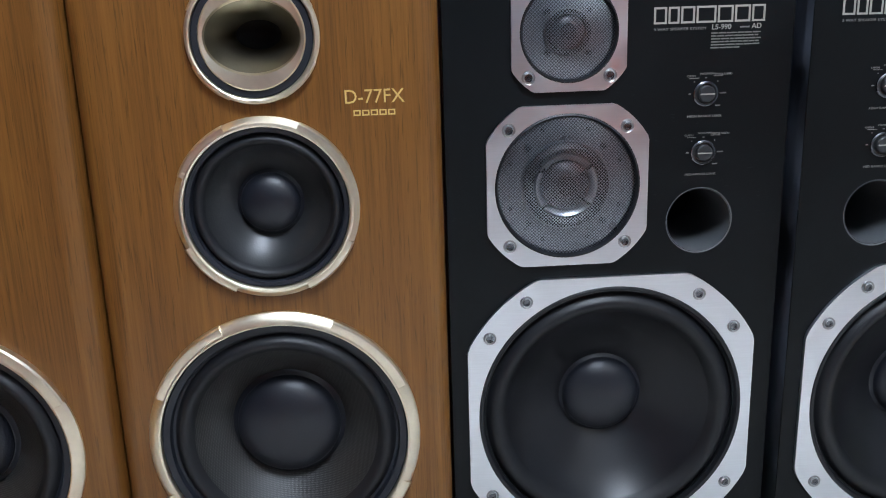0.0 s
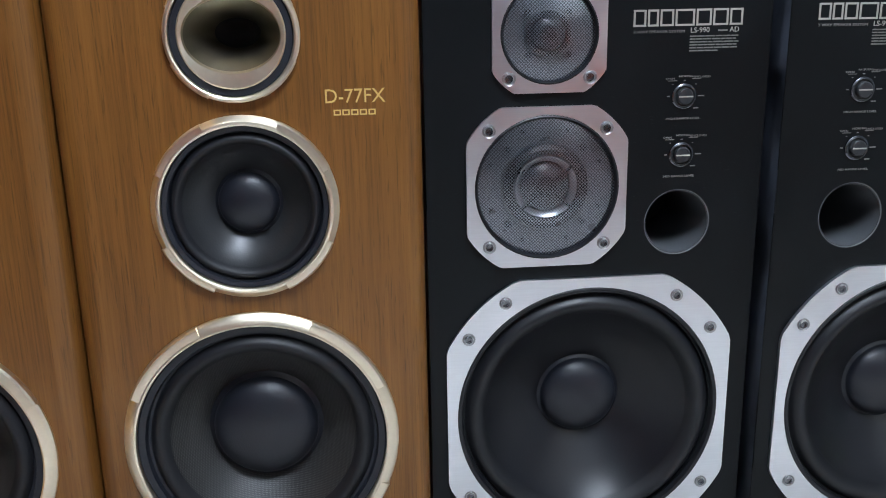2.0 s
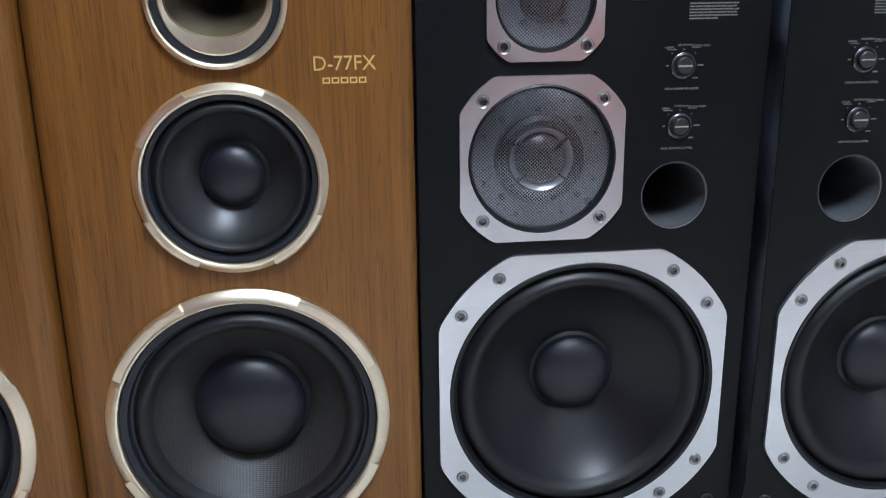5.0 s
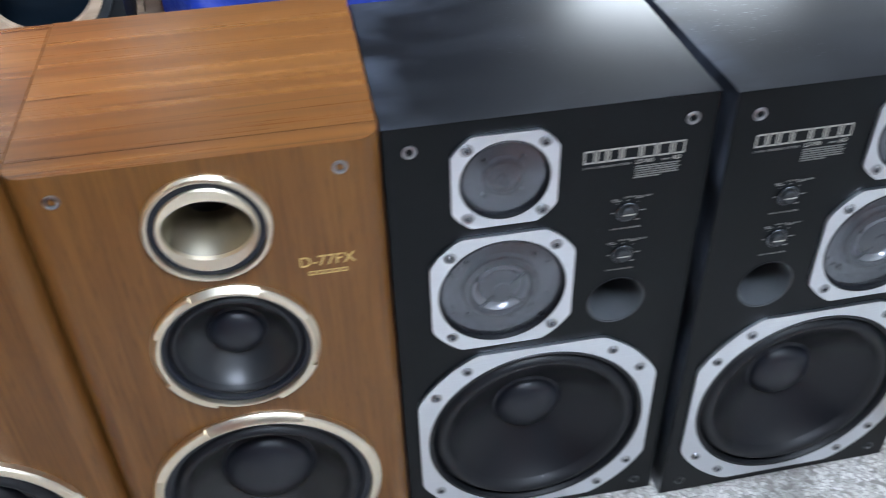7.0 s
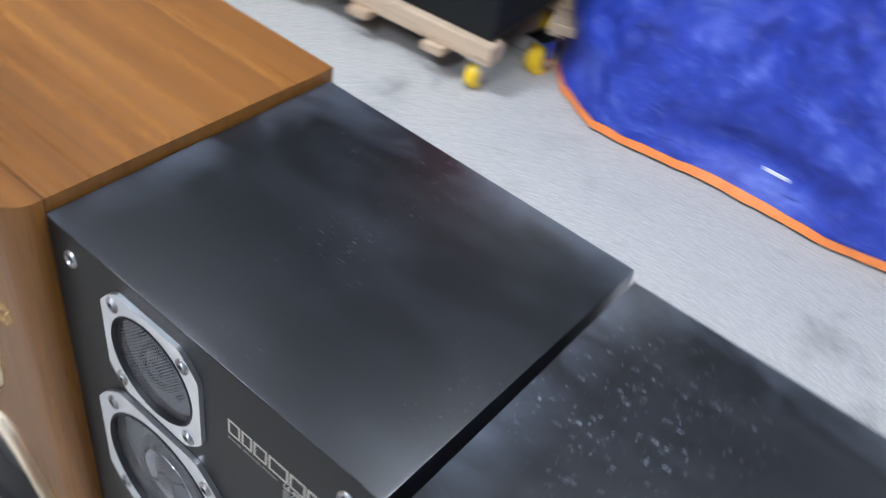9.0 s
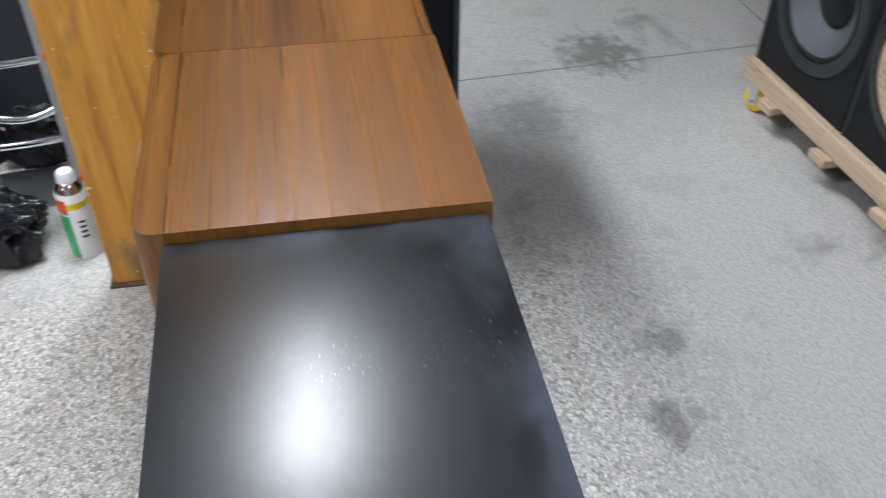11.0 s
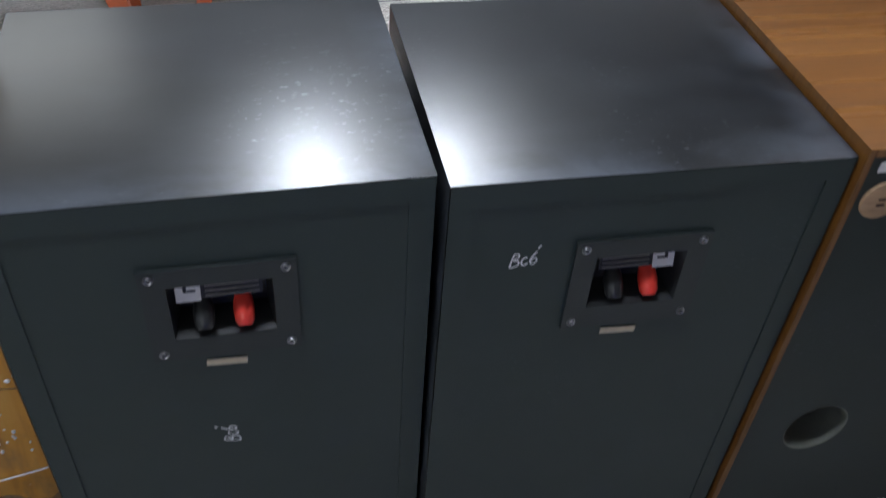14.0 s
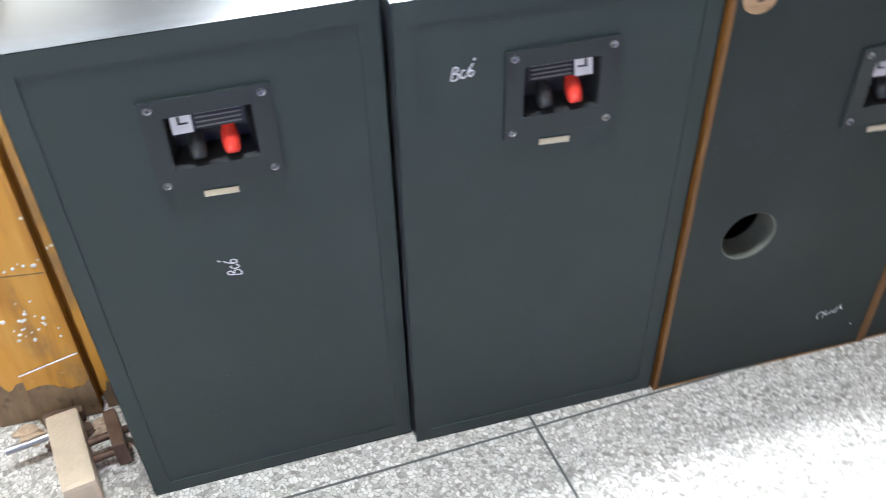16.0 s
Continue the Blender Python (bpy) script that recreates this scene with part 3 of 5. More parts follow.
def terminal_cup(cx, cz, y, parent, sticker_left, w=0.136, h=0.114):
    """A recessed connection cup on a back panel (it looks along +y)."""
    t = 0.004
    cup = part("terminal_cup", plate([(a, b) for a, b in rect(-w / 2, w / 2, -h / 2, h / 2)], [rect(-0.046, 0.046, -0.030, 0.036)], t, -t), GREY_PLATE, parent, "dark grey plastic terminal cup with two binding posts")
    shift(cup, cx, y, cz)
    bm = bmesh.new()
    f = [(-0.046, -0.030), (0.046, -0.030), (0.046, 0.036), (-0.046, 0.036)]
    b = [(-0.040, -0.022), (0.040, -0.022), (0.040, 0.018), (-0.040, 0.018)]
    vf, vb = [bm.verts.new((x, 0.003, z)) for x, z in f], [bm.verts.new((x, -0.030, z)) for x, z in b]
    for i in range(4):
        bm.faces.new((vf[i], vf[(i + 1) % 4], vb[(i + 1) % 4], vb[i]))
    bm.faces.new(vb)
    part("recess", bm, BLACK_PLASTIC, cup)
    # sloping plate over the posts with its rating print
    m = pose(0, -0.009, 0.0215, 14, 0, 0)
    slope = part("rating_plate", box_bm(-0.037, 0.037, -0.0007, 0.0007, -0.011, 0.011), BLACK_PLASTIC, cup, "black rating plate with pale print")
    slope.matrix_basis = m
    sgn = 1 if sticker_left else -1
    part("sticker", box_bm(min(sgn * 0.018, sgn * 0.040), max(sgn * 0.018, sgn * 0.040), 0.0008, 0.0016, -0.013, 0.009), WHITE_PAPER, slope, "white paper sticker")
    bars([(-sgn * 0.010 - 0.024, -sgn * 0.010 + 0.024, z, z + 0.0016) for z in (-0.009, -0.004, 0.001, 0.006)], 0.0012, PRINT, slope)
    bars([(min(sgn * 0.022, sgn * 0.033), max(sgn * 0.022, sgn * 0.033), -0.003, -0.001), (min(sgn * 0.030, sgn * 0.033), max(sgn * 0.030, sgn * 0.033), -0.003, 0.006)], 0.0018, BLACK_PLASTIC, slope)
    for x, mt, lab in ((0.018, BLACK_PLASTIC, "black binding post"), (-0.018, RED_KNOB, "red binding post")):
        bm = bmesh.new()
        prof = [(0.0, 0.024), (0.006, 0.024), (0.0085, 0.020), (0.0095, 0.008), (0.0085, 0.0), (0.006, -0.010), (0.006, -0.02)]
        rows = []
        for r, yy in prof:
            rows.append([bm.verts.new((r * (1 + 0.07 * (k % 2)) * math.cos(2 * math.pi * k / 24), yy, r * (1 + 0.07 * (k % 2)) * math.sin(2 * math.pi * k / 24))) for k in range(24)] if r else [bm.verts.new((0, yy, 0))])
        for p0, p1 in zip(rows, rows[1:]):
            for k in range(24):
                vs = list(dict.fromkeys([p0[k % len(p0)], p0[(k + 1) % len(p0)], p1[(k + 1) % len(p1)], p1[k % len(p1)]]))
                bm.faces.new(vs)
        post = part("binding_post", bm, mt, cup, lab, 50)
        post.matrix_basis = pose(x, -0.012, -0.002, -48, 0, 0)
    for x in (-0.0585, 0.0585):
        for z in (-0.048, 0.048):
            o = new("screw", SCREW_MESH)
            o.parent, o.matrix_basis = cup, pose(x, t, z, 180, 0, 0) @ Matrix.Scale(0.62, 4)
    part("paper_tag", box_bm(-0.019, 0.019, 0.0, 0.001, -0.0745, -0.0665), CREAM_PAPER, cup, "cream paper tag with faint print").matrix_basis = pose(0, 0, 0, 0, -3, 0)
    return cup


def black_speaker(m, mirrored, label, marks, sticker_left):
    """Three-way black cabinet with aluminium driver frames."""
    W, H, D = 0.385, 0.715, 0.332
    top = tagged(new("loudspeaker"), label, "loudspeaker", "black loudspeaker pair")
    top.matrix_basis = m

    def X(x):
        return W - 0.005 - x if mirrored else x

    bm = bmesh.new()
    add_box(bm, 0, W, 0.0, D, 0, H, None, 0.0020)
    bmesh.ops.delete(bm, geom=[f for f in bm.faces if abs(f.normal.y) > 0.9], context="FACES")
    part("cabinet", bm, BLACK_TOP, top, "black wood-grain vinyl cabinet, scuffed on top", 30)
    b = part("baffle", plate(rect(0.0012, W - 0.0012, 0.0012, H - 0.0012), [ring(X(0.190), 0.189, 0.150), ring(X(0.136), 0.466, 0.082), ring(X(0.137), 0.6335, 0.054), ring(X(0.288), 0.420, 0.0365)], 0.0002, 0.016, False), BLACK_FRONT, top, "matt black front baffle")
    # port
    part("port", lathe([(0.0385, -0.0006), (0.0365, 0.0005), (0.0355, 0.004), (0.0355, 0.14)], 48), PORT_GREY, top, "dark reflex port tube", 40).location = (X(0.288), 0, 0.42)
    # near-black disc for the shade deep in the port
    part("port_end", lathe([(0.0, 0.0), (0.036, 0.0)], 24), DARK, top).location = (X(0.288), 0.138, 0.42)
    # woofer
    def frame_part(name, cx, cz, half, radius, inner, thick, lab):
        f = part(name, plate(squared_ring(0, 0, half, radius, 144), [ring(0, 0, inner, 96)], -thick, thick), ALU, top, lab)
        shift(f, X(cx), 0, cz)
        return f

    wf = frame_part("woofer", 0.190, 0.189, 0.170, 0.191, 0.1580, 0.005, "large black paper-cone woofer in a brushed aluminium frame")
    part("gasket", lathe([(0.1585, -0.0045), (0.1570, -0.0064), (0.1535, -0.0055), (0.1515, -0.001), (0.1500, 0.004), (0.147, 0.007)], 96), RUBBER, wf, "black gasket ring", 50)
    part("surround", lathe(arc_profile(0.1240, 0.1492, 0.005, 0.0105, 14), 96), RUBBER, wf, "black rolled surround", 60)
    part("cone", lathe([(0.1245, 0.005), (0.1225, 0.008), (0.09, 0.030), (0.047, 0.058), (0.03, 0.066)], 96), PAPER_CONE, wf, "black paper cone", 60)
    part("dust_cap", lathe([(0.052, 0.0545), (0.0485, 0.0525)] + dome_profile(0.0478, 0.052, 0.021, 12), 64), DOME_BLACK, wf, "black domed dust cap", 60)
    screws([(sx * a, sz * c) for a, c in ((0.101, 0.144), (0.144, 0.102)) for sx in (-1, 1) for sz in (-1, 1)], -0.005, wf)
    # midrange
    mf = frame_part("midrange", 0.136, 0.466, 0.0905, 0.1045, 0.0815, 0.005, "midrange driver behind wire mesh in an aluminium frame")
    part("grille_rim", lathe([(0.0815, -0.0048), (0.0795, -0.0062), (0.0775, -0.002), (0.077, 0.006)], 72), RUBBER, mf, "black grille rim", 50)
    part("grille_mesh", mesh_dome(0.0785, 0.010, 0.0027, 0.00052), MESH_METAL, mf, "domed steel wire mesh")
    part("face_plate", lathe([(0.0785, 0.010), (0.051, 0.011), (0.049, 0.006)], 72), GREY_DISC, mf, "grey metal face plate", 40)
    part("surround", lathe([(0.0495, 0.009), (0.048, 0.002), (0.0425, -0.001), (0.0375, 0.002), (0.036, 0.008)], 72), RUBBER, mf, "black roll surround", 40)
    part("inner_ring", lathe([(0.0368, 0.006), (0.0345, 0.001), (0.0295, 0.004), (0.028, 0.012)], 64), SILVER_RING, mf, "silver inner ring", 50)
    part("dome", lathe([(0.0285, 0.012)] + dome_profile(0.028, 0.010, 0.012), 48), SMOKY_DOME, mf, "smoky dome", 60)
    part("phase_disc", lathe([(0.0, -0.0035), (0.0115, -0.0028), (0.013, 0.001)], 40), RUBBER, mf, "black centre disc", 40)
    for k in range(3):
        sp = part("spoke", box_bm(0.012, 0.0375, -0.0045, -0.0015, -0.0013, 0.0013), RUBBER, mf, "thin black spoke")
        sp.matrix_basis = pose(0, 0.002, 0, 0, (40, 140, 320)[k], 0)
    for k in range(4):
        a = radians(45 + 90 * k)
        part("bolt_head", lathe([(0.0, 0.006), (0.004, 0.006), (0.0042, 0.0105)], 12), RUBBER, mf).location = (0.060 * math.cos(a), 0, 0.060 * math.sin(a))
    # vent holes drawn as near-black discs, shade in the colour
    for k in range(8):
        a = radians(22.5 + 45 * k)
        part("vent_hole", lathe([(0.0, 0.0095), (0.0026, 0.0095), (0.0026, 0.011)], 10), DARK, mf).location = (0.067 * math.cos(a), 0, 0.067 * math.sin(a))
    screws([(sx * 0.0655, sz * 0.0655) for sx in (-1, 1) for sz in (-1, 1)], -0.005, mf)
    # tweeter
    tf = frame_part("tweeter", 0.137, 0.6335, 0.0625, 0.0735, 0.0535, 0.0045, "tweeter behind wire mesh in an aluminium frame")
    part("grille_rim", lathe([(0.0535, -0.0043), (0.0518, -0.0056), (0.050, -0.001), (0.0495, 0.006)], 64), RUBBER, tf, "black grille rim", 50)
    part("grille_mesh", mesh_dome(0.0515, 0.008, 0.0026, 0.00050), MESH_METAL, tf, "domed steel wire mesh")
    part("face_plate", lathe([(0.0515, 0.007), (0.026, 0.009), (0.0245, 0.004)], 64), GREY_DISC, tf, "grey metal face plate", 40)
    part("surround", lathe([(0.025, 0.007), (0.0242, 0.001), (0.0200, 0.001), (0.019, 0.008)], 48), RUBBER, tf, "black inner ring", 40)
    part("dome", lathe([(0.0197, 0.009)] + dome_profile(0.0190, 0.008, 0.009), 48), SMOKY_DOME, tf, "smoky dome", 60)
    part("phase_disc", lathe([(0.0, -0.0025), (0.0085, -0.002), (0.0098, 0.001)], 32), RUBBER, tf, "black centre disc", 40)
    for k in range(4):
        a = radians(45 + 90 * k)
        part("bolt_head", lathe([(0.0, 0.003), (0.0032, 0.003), (0.0034, 0.0085)], 12), RUBBER, tf).location = (0.0315 * math.cos(a), 0, 0.0315 * math.sin(a))
    screws([(sx * 0.0445, sz * 0.0465) for sx in (-1, 1) for sz in (-1, 1)], -0.0045, tf)
    # level controls
    for z, word in ((0.563, "HIGH RANGE LEVEL"), (0.498, "MID RANGE LEVEL")):
        x = X(0.289)
        k = part("level_knob", lathe([(0.0135, 0.0), (0.0135, -0.0016), (0.0115, -0.0030), (0.0112, -0.0006), (0.0092, -0.0006), (0.0090, -0.0062), (0.0080, -0.0072), (0.0, -0.0072)], 40), BLACK_PLASTIC, top, "small black rotary level knob", 35)
        shift(k, x, 0, z)
        part("knob_ring", lathe([(0.0138, 0.0002), (0.0138, -0.0018), (0.0128, -0.0024)], 40), DARK_ZINC, k, "thin dark metal ring", 40)
        part("pointer", box_bm(-0.0078, 0.0078, -0.0080, -0.0070, -0.0007, 0.0007), SILVER_PRINT, k, "white pointer line")
        bars([(-0.019 + 0.0, -0.0162, -0.0006, 0.0006), (0.0162, 0.023, -0.0006, 0.0006), (0.0115, 0.017, -0.0140, -0.0128), (0.0125, 0.0135, 0.0125, 0.0135), (-0.0135, -0.0125, 0.0125, 0.0135), (-0.0010, 0.0010, 0.0165, 0.0175), (0.0085, 0.0185, 0.0185, 0.0192), (-0.0185, -0.0085, 0.0165, 0.0172)], -0.0003, PRINT, k, "scale_mark")
        writing("NORMAL", x - 0.0068, -0.0003, z + 0.0205, 0.0032, PRINT, top, stretch=1.3)
        writing("OPEN", x - 0.0215, -0.0003, z + 0.0182, 0.0030, PRINT, top, stretch=1.3)
        writing("ENCLOSED", x + 0.0098, -0.0003, z + 0.0198, 0.0030, PRINT, top, stretch=1.3)
        writing(word, x - 0.0195, -0.0003, z - 0.0258, 0.0034, PRINT, top, stretch=1.3)
    # printed maker's mark as plain shapes, and the lines under it
    lx = 0.229 if not mirrored else 0.032
    x0 = lx
    for w in (0.0140, 0.0120, 0.0150, 0.0215, 0.0170, 0.0170, 0.0145):
        part("maker_mark", plate(rect(x0, x0 + w, 0.6385, 0.6562), [rect(x0 + 0.0021, x0 + w - 0.0021, 0.6406, 0.6541)], -0.0003, 0.0003), SILVER_PRINT, top, "silver printed block")
        x0 += w + 0.0018
    writing("3 WAY SPEAKER SYSTEM", lx, -0.0003, 0.6315, 0.0042, PRINT, top, stretch=1.25)
    writing("LS-990", lx + 0.0635, -0.0003, 0.6312, 0.0078, SILVER_PRINT, top)
    writing("AD", lx + 0.1075, -0.0003, 0.6312, 0.0078, SILVER_PRINT, top)
    bars([(lx + 0.095, lx + 0.105, 0.6322, 0.6338)], -0.0003, PRINT, top)
    rnd = random.Random(11)
    for i, end in enumerate((0.119, 0.115, 0.118, 0.116, 0.119, 0.095)):
        x0 = lx + 0.0635
        while x0 < lx + end - 0.003:
            x1 = min(lx + end, x0 + rnd.uniform(0.004, 0.011))
            bars([(x0, x1, 0.6267 - i * 0.0031, 0.6280 - i * 0.0031)], -0.0003, PRINT, top)
            x0 = x1 + 0.0011
    for gx in (0.030, 0.355):
        grommet(gx, 0, 0.684, top)
        grommet(gx, 0, 0.027, top, BLACK_PLASTIC)
    # back
    part("back_frame", plate(rect(0.0012, W - 0.0012, 0.0012, H - 0.0012), [rect(0.024, W - 0.024, 0.024, H - 0.026)], D - 0.0002, -0.014, False), BLACK_BACK, top, "black vinyl rim round the back panel")
    part("back_panel", plate(rect(0.0235, W - 0.0235, 0.0235, H - 0.0255), [rect(0.192 - 0.047, 0.192 + 0.047, 0.5515, 0.6215)], D - 0.0018, -0.012), BLACK_BACK, top, "charcoal back panel with a few marks")
    terminal_cup(0.192, 0.583, D - 0.0012, top, sticker_left)
    strokes(marks, D - 0.0010, 0.0017, CHALK, top, "chalk_stroke")
    # unseen near-black block added inside the hollow cabinet
    part("cabinet_fill", box_bm(0.01, W - 0.01, 0.15, 0.27, 0.01, H - 0.01), DARK, top)
    return top


def marker(x, z, s, seed):
    """A few loose strokes that stand for a scribble."""
    rnd = random.Random(seed)
    out = []
    for i in range(4):
        cx, cz = x - i * 0.95 * s, z + i * 0.3 * s
        start, sweep = rnd.uniform(0, 6.28), rnd.uniform(2.6, 5.4) * rnd.choice((-1, 1))
        rx, rz = rnd.uniform(0.28, 0.5) * s, rnd.uniform(0.4, 0.65) * s
        pts = [(cx + rx * math.cos(start + sweep * k / 9), cz + rz * math.sin(start + sweep * k / 9)) for k in range(10)]
        pts.append((pts[-1][0] + rnd.uniform(-0.4, 0.4) * s, pts[-1][1] + rnd.uniform(0.1, 0.5) * s))
        out.append(pts)
    return out


def scrawl(x, z, size, turned=False):
    """Three hand-written characters and a tick, rising to the reader's right, or turned to read upwards."""
    lines = [[(0.0, 0.0), (0.08, 0.5), (0.2, 1.0)],
             [(0.2, 1.0), (0.46, 0.98), (0.52, 0.75), (0.2, 0.52), (0.5, 0.45), (0.52, 0.12), (0.25, -0.02), (0.0, 0.03)],
             [(1.05, 0.58), (0.88, 0.62), (0.72, 0.4), (0.74, 0.1), (0.92, 0.0), (1.12, 0.15)],
             [(1.62, 0.98), (1.36, 0.62), (1.24, 0.25), (1.38, 0.0), (1.6, 0.1), (1.64, 0.36), (1.44, 0.46), (1.25, 0.25)],
             [(1.62, 1.2), (1.82, 1.36)]]
    out = []
    for line in lines:
        path = [(p.x, p.y) for p in bend([(u, v + 0.12 * u, 0) for u, v in line], 4)]
        out.append([(x - (-v if turned else u) * size, z + (u if turned else v) * size) for u, v in path])
    return out


def gold_ring(r_out, r_in, parent, thick):
    """A champagne trim ring; four raised lands stand on its diagonals."""
    base = part("trim_ring", lathe([(r_out - 0.0006, 0.0), (r_out - 0.0006, -thick * 0.30), (r_out - 0.0035, -thick * 0.60), (r_in + 0.0050, -thick * 0.95), (r_in + 0.0025, -thick), (r_in + 0.0006, -thick * 0.9), (r_in, -thick * 0.5), (r_in, 0.004)], 144), CHAMPAGNE, parent, "champagne metal trim ring", 30)
    for a in (0, 90, 180, 270):
        prof = [(r_out, 0.0), (r_out, -thick * 0.72), (r_out - 0.0020, -thick * 0.97), (r_out - 0.0050, -thick * 1.01), (r_in + 0.0042, -thick * 0.99)]
        bm = lathe(prof, 20, a0=a + 24, a1=a + 66)
        # close the two ends
        bm.verts.ensure_lookup_table()
        n = 21
        for k in (0, 20):
            bm.faces.new([bm.verts[i * n + k] for i in range(len(prof))])
        part("ring_land", bm, CHAMPAGNE, base, "raised champagne land", 30)
    return base


def walnut_speaker(m, mirrored, label):
    """Three-way walnut cabinet with a rounded front and champagne driver rings."""
    W, H, D = 0.378, 0.727, 0.37
    R = 0.026
    top = tagged(new("loudspeaker"), label, "loudspeaker", "walnut loudspeaker pair")
    top.matrix_basis = m

    def X(x):
        return W - x if mirrored else x

    def slab(name, pts, z0, z1, mat, skip, lab):
        bm = bmesh.new()
        lo, hi = [bm.verts.new((x, y, z0)) for x, y in pts], [bm.verts.new((x, y, z1)) for x, y in pts]
        n = len(pts)
        for i in range(n):
            if i not in skip:
                bm.faces.new((lo[i], lo[(i + 1) % n], hi[(i + 1) % n], hi[i]))
        bm.faces.new(lo)
        f = bm.faces.new(hi)
        ob = part(name, bm, VENEER_FRONT, top, lab, 35)
        ob.data.materials.append(VENEER_TOP)
        for p in ob.data.polygons:
            if abs(p.normal.z) > 0.9:
                p.material_index = 1
        return ob

    # front slab with rounded upright edges: plan points, flat front between the two curves left open
    right = [(W - R + R * math.sin(radians(a)), R - R * math.cos(radians(a))) for a in range(0, 91, 10)]
    left = [(R - R * math.cos(radians(a)), R - R * math.sin(radians(a))) for a in range(0, 91, 10)]
    pts = right + [(W, 0.0335), (0, 0.0335)] + left
    slab("front_slab", pts, 0, H, VENEER_FRONT, (10, len(pts) - 1), "walnut veneered front slab with rounded edges")
    slab("cabinet", [(0, 0.0343), (W, 0.0343), (W, D), (0, D)], 0, H, VENEER_FRONT, (0, 2), "walnut veneered cabinet with a glossy top")
    wx, wz, mx, mz, tx, tz = X(0.1885), 0.194, X(0.189), 0.463, X(0.188), 0.641
    part("baffle", plate(rect(R, W - R, 0, H), [ring(wx, wz, 0.138, 64), ring(mx, mz, 0.086, 64), ring(tx, tz, 0.060)], 0.0, 0.02, False), VENEER_FRONT, top, "walnut veneer baffle")
    # woofer
    wf = shift(part("woofer", lathe([(0.139, 0.0), (0.139, -0.003), (0.137, -0.0045), (0.130, -0.0035), (0.128, 0.003), (0.121, 0.006)], 120), NAVY_GASKET, top, "large woven-cone woofer with a champagne ring", 40), wx, 0, wz)
    gold_ring(0.1535, 0.1385, wf, 0.011)
    part("surround", lathe(arc_profile(0.1045, 0.1255, 0.005, 0.0095, 12), 96), RUBBER, wf, "black rolled surround", 60)
    part("cone", lathe([(0.1050, 0.005), (0.1035, 0.008), (0.085, 0.024), (0.063, 0.046), (0.05, 0.06)], 96), WOVEN_CONE, wf, "black woven cone", 60)
    part("dust_cap", lathe([(0.066, 0.0425), (0.0625, 0.041), (0.0610, 0.0385)] + dome_profile(0.0605, 0.0385, 0.026, 12), 72), DOME_BLACK, wf, "large blue-black dust cap", 60)
    # midrange
    mf = shift(part("midrange", lathe([(0.087, 0.0), (0.087, -0.003), (0.086, -0.0045), (0.0815, -0.0035), (0.0800, 0.002), (0.078, 0.005)], 96), NAVY_GASKET, top, "black midrange driver with a champagne ring", 40), mx, 0, mz)
    gold_ring(0.0985, 0.0868, mf, 0.010)
    part("surround", lathe(arc_profile(0.0670, 0.0795, 0.003, 0.0062, 10), 80), RUBBER, mf, "black rolled surround", 60)
    part("cone", lathe([(0.0675, 0.003), (0.066, 0.006), (0.052, 0.020), (0.034, 0.034)], 80), SILK_CONE, mf, "dark grey cone", 60)
    part("dust_cap", lathe([(0.0365, 0.0322), (0.0345, 0.0312), (0.0335, 0.0295)] + dome_profile(0.033, 0.0295, 0.016, 10), 56), DOME_BLACK, mf, "blue-black dust cap", 60)
    # horn tweeter
    tf = shift(part("tweeter", lathe([(0.0620, 0.0), (0.0620, -0.003), (0.0605, -0.0045), (0.054, -0.0045), (0.0535, 0.001)], 96), NAVY_GASKET, top, "horn tweeter with an oval champagne mouth", 40), tx, 0, tz)
    gold_ring(0.0685, 0.0615, tf, 0.009)
    bm = bmesh.new()
    rows = []
    for k, (rx, rz, y) in enumerate(((0.0540, 0.0540, 0.0), (0.0540, 0.0540, -0.006), (0.0525, 0.0525, -0.0075), (0.0492, 0.0385, -0.0062), (0.0478, 0.0362, -0.002))):
        rows.append([bm.verts.new((rx * math.cos(2 * math.pi * i / 72), y, rz * math.sin(2 * math.pi * i / 72))) for i in range(72)])
    for p, q in zip(rows, rows[1:]):
        for i in range(72):
            bm.faces.new((p[i], p[(i + 1) % 72], q[(i + 1) % 72], q[i]))
    part("horn_bezel", bm, CHAMPAGNE, tf, "champagne oval horn bezel", 30)
    bm = bmesh.new()
    rows = []
    for rx, rz, y in ((0.0478, 0.0362, -0.002), (0.0455, 0.0325, 0.004), (0.0425, 0.0285, 0.011), (0.0375, 0.0235, 0.022), (0.031, 0.0190, 0.036), (0.024, 0.0155, 0.052)):
        rows.append([bm.verts.new((rx * math.cos(2 * math.pi * i / 64), y, rz * math.sin(2 * math.pi * i / 64))) for i in range(64)])
    for p, q in zip(rows, rows[1:]):
        for i in range(64):
            bm.faces.new((p[i], p[(i + 1) % 64], q[(i + 1) % 64], q[i]))
    # flare and throat darken by colour towards the back, as shade would
    part("horn_flare", bm, CHAMPAGNE_SHADED, tf, "polished metal horn flare, its shade put into the colour", 60)
    part("horn_throat", lathe([(0.024, 0.052), (0.014, 0.075), (0.0, 0.085)], 48, 1.0, 0.646), DARK, tf, "deep horn throat, its shade put into near-black colour", 60)
    # lettering: the model, and the maker's mark as plain shapes
    lx = 0.276 if not mirrored else 0.042
    writing("D-77FX", lx, -0.0003, 0.570, 0.0205, GOLD_PRINT, top, stretch=0.95)
    for i in range(5):
        x0 = lx + 0.0095 + i * 0.0090
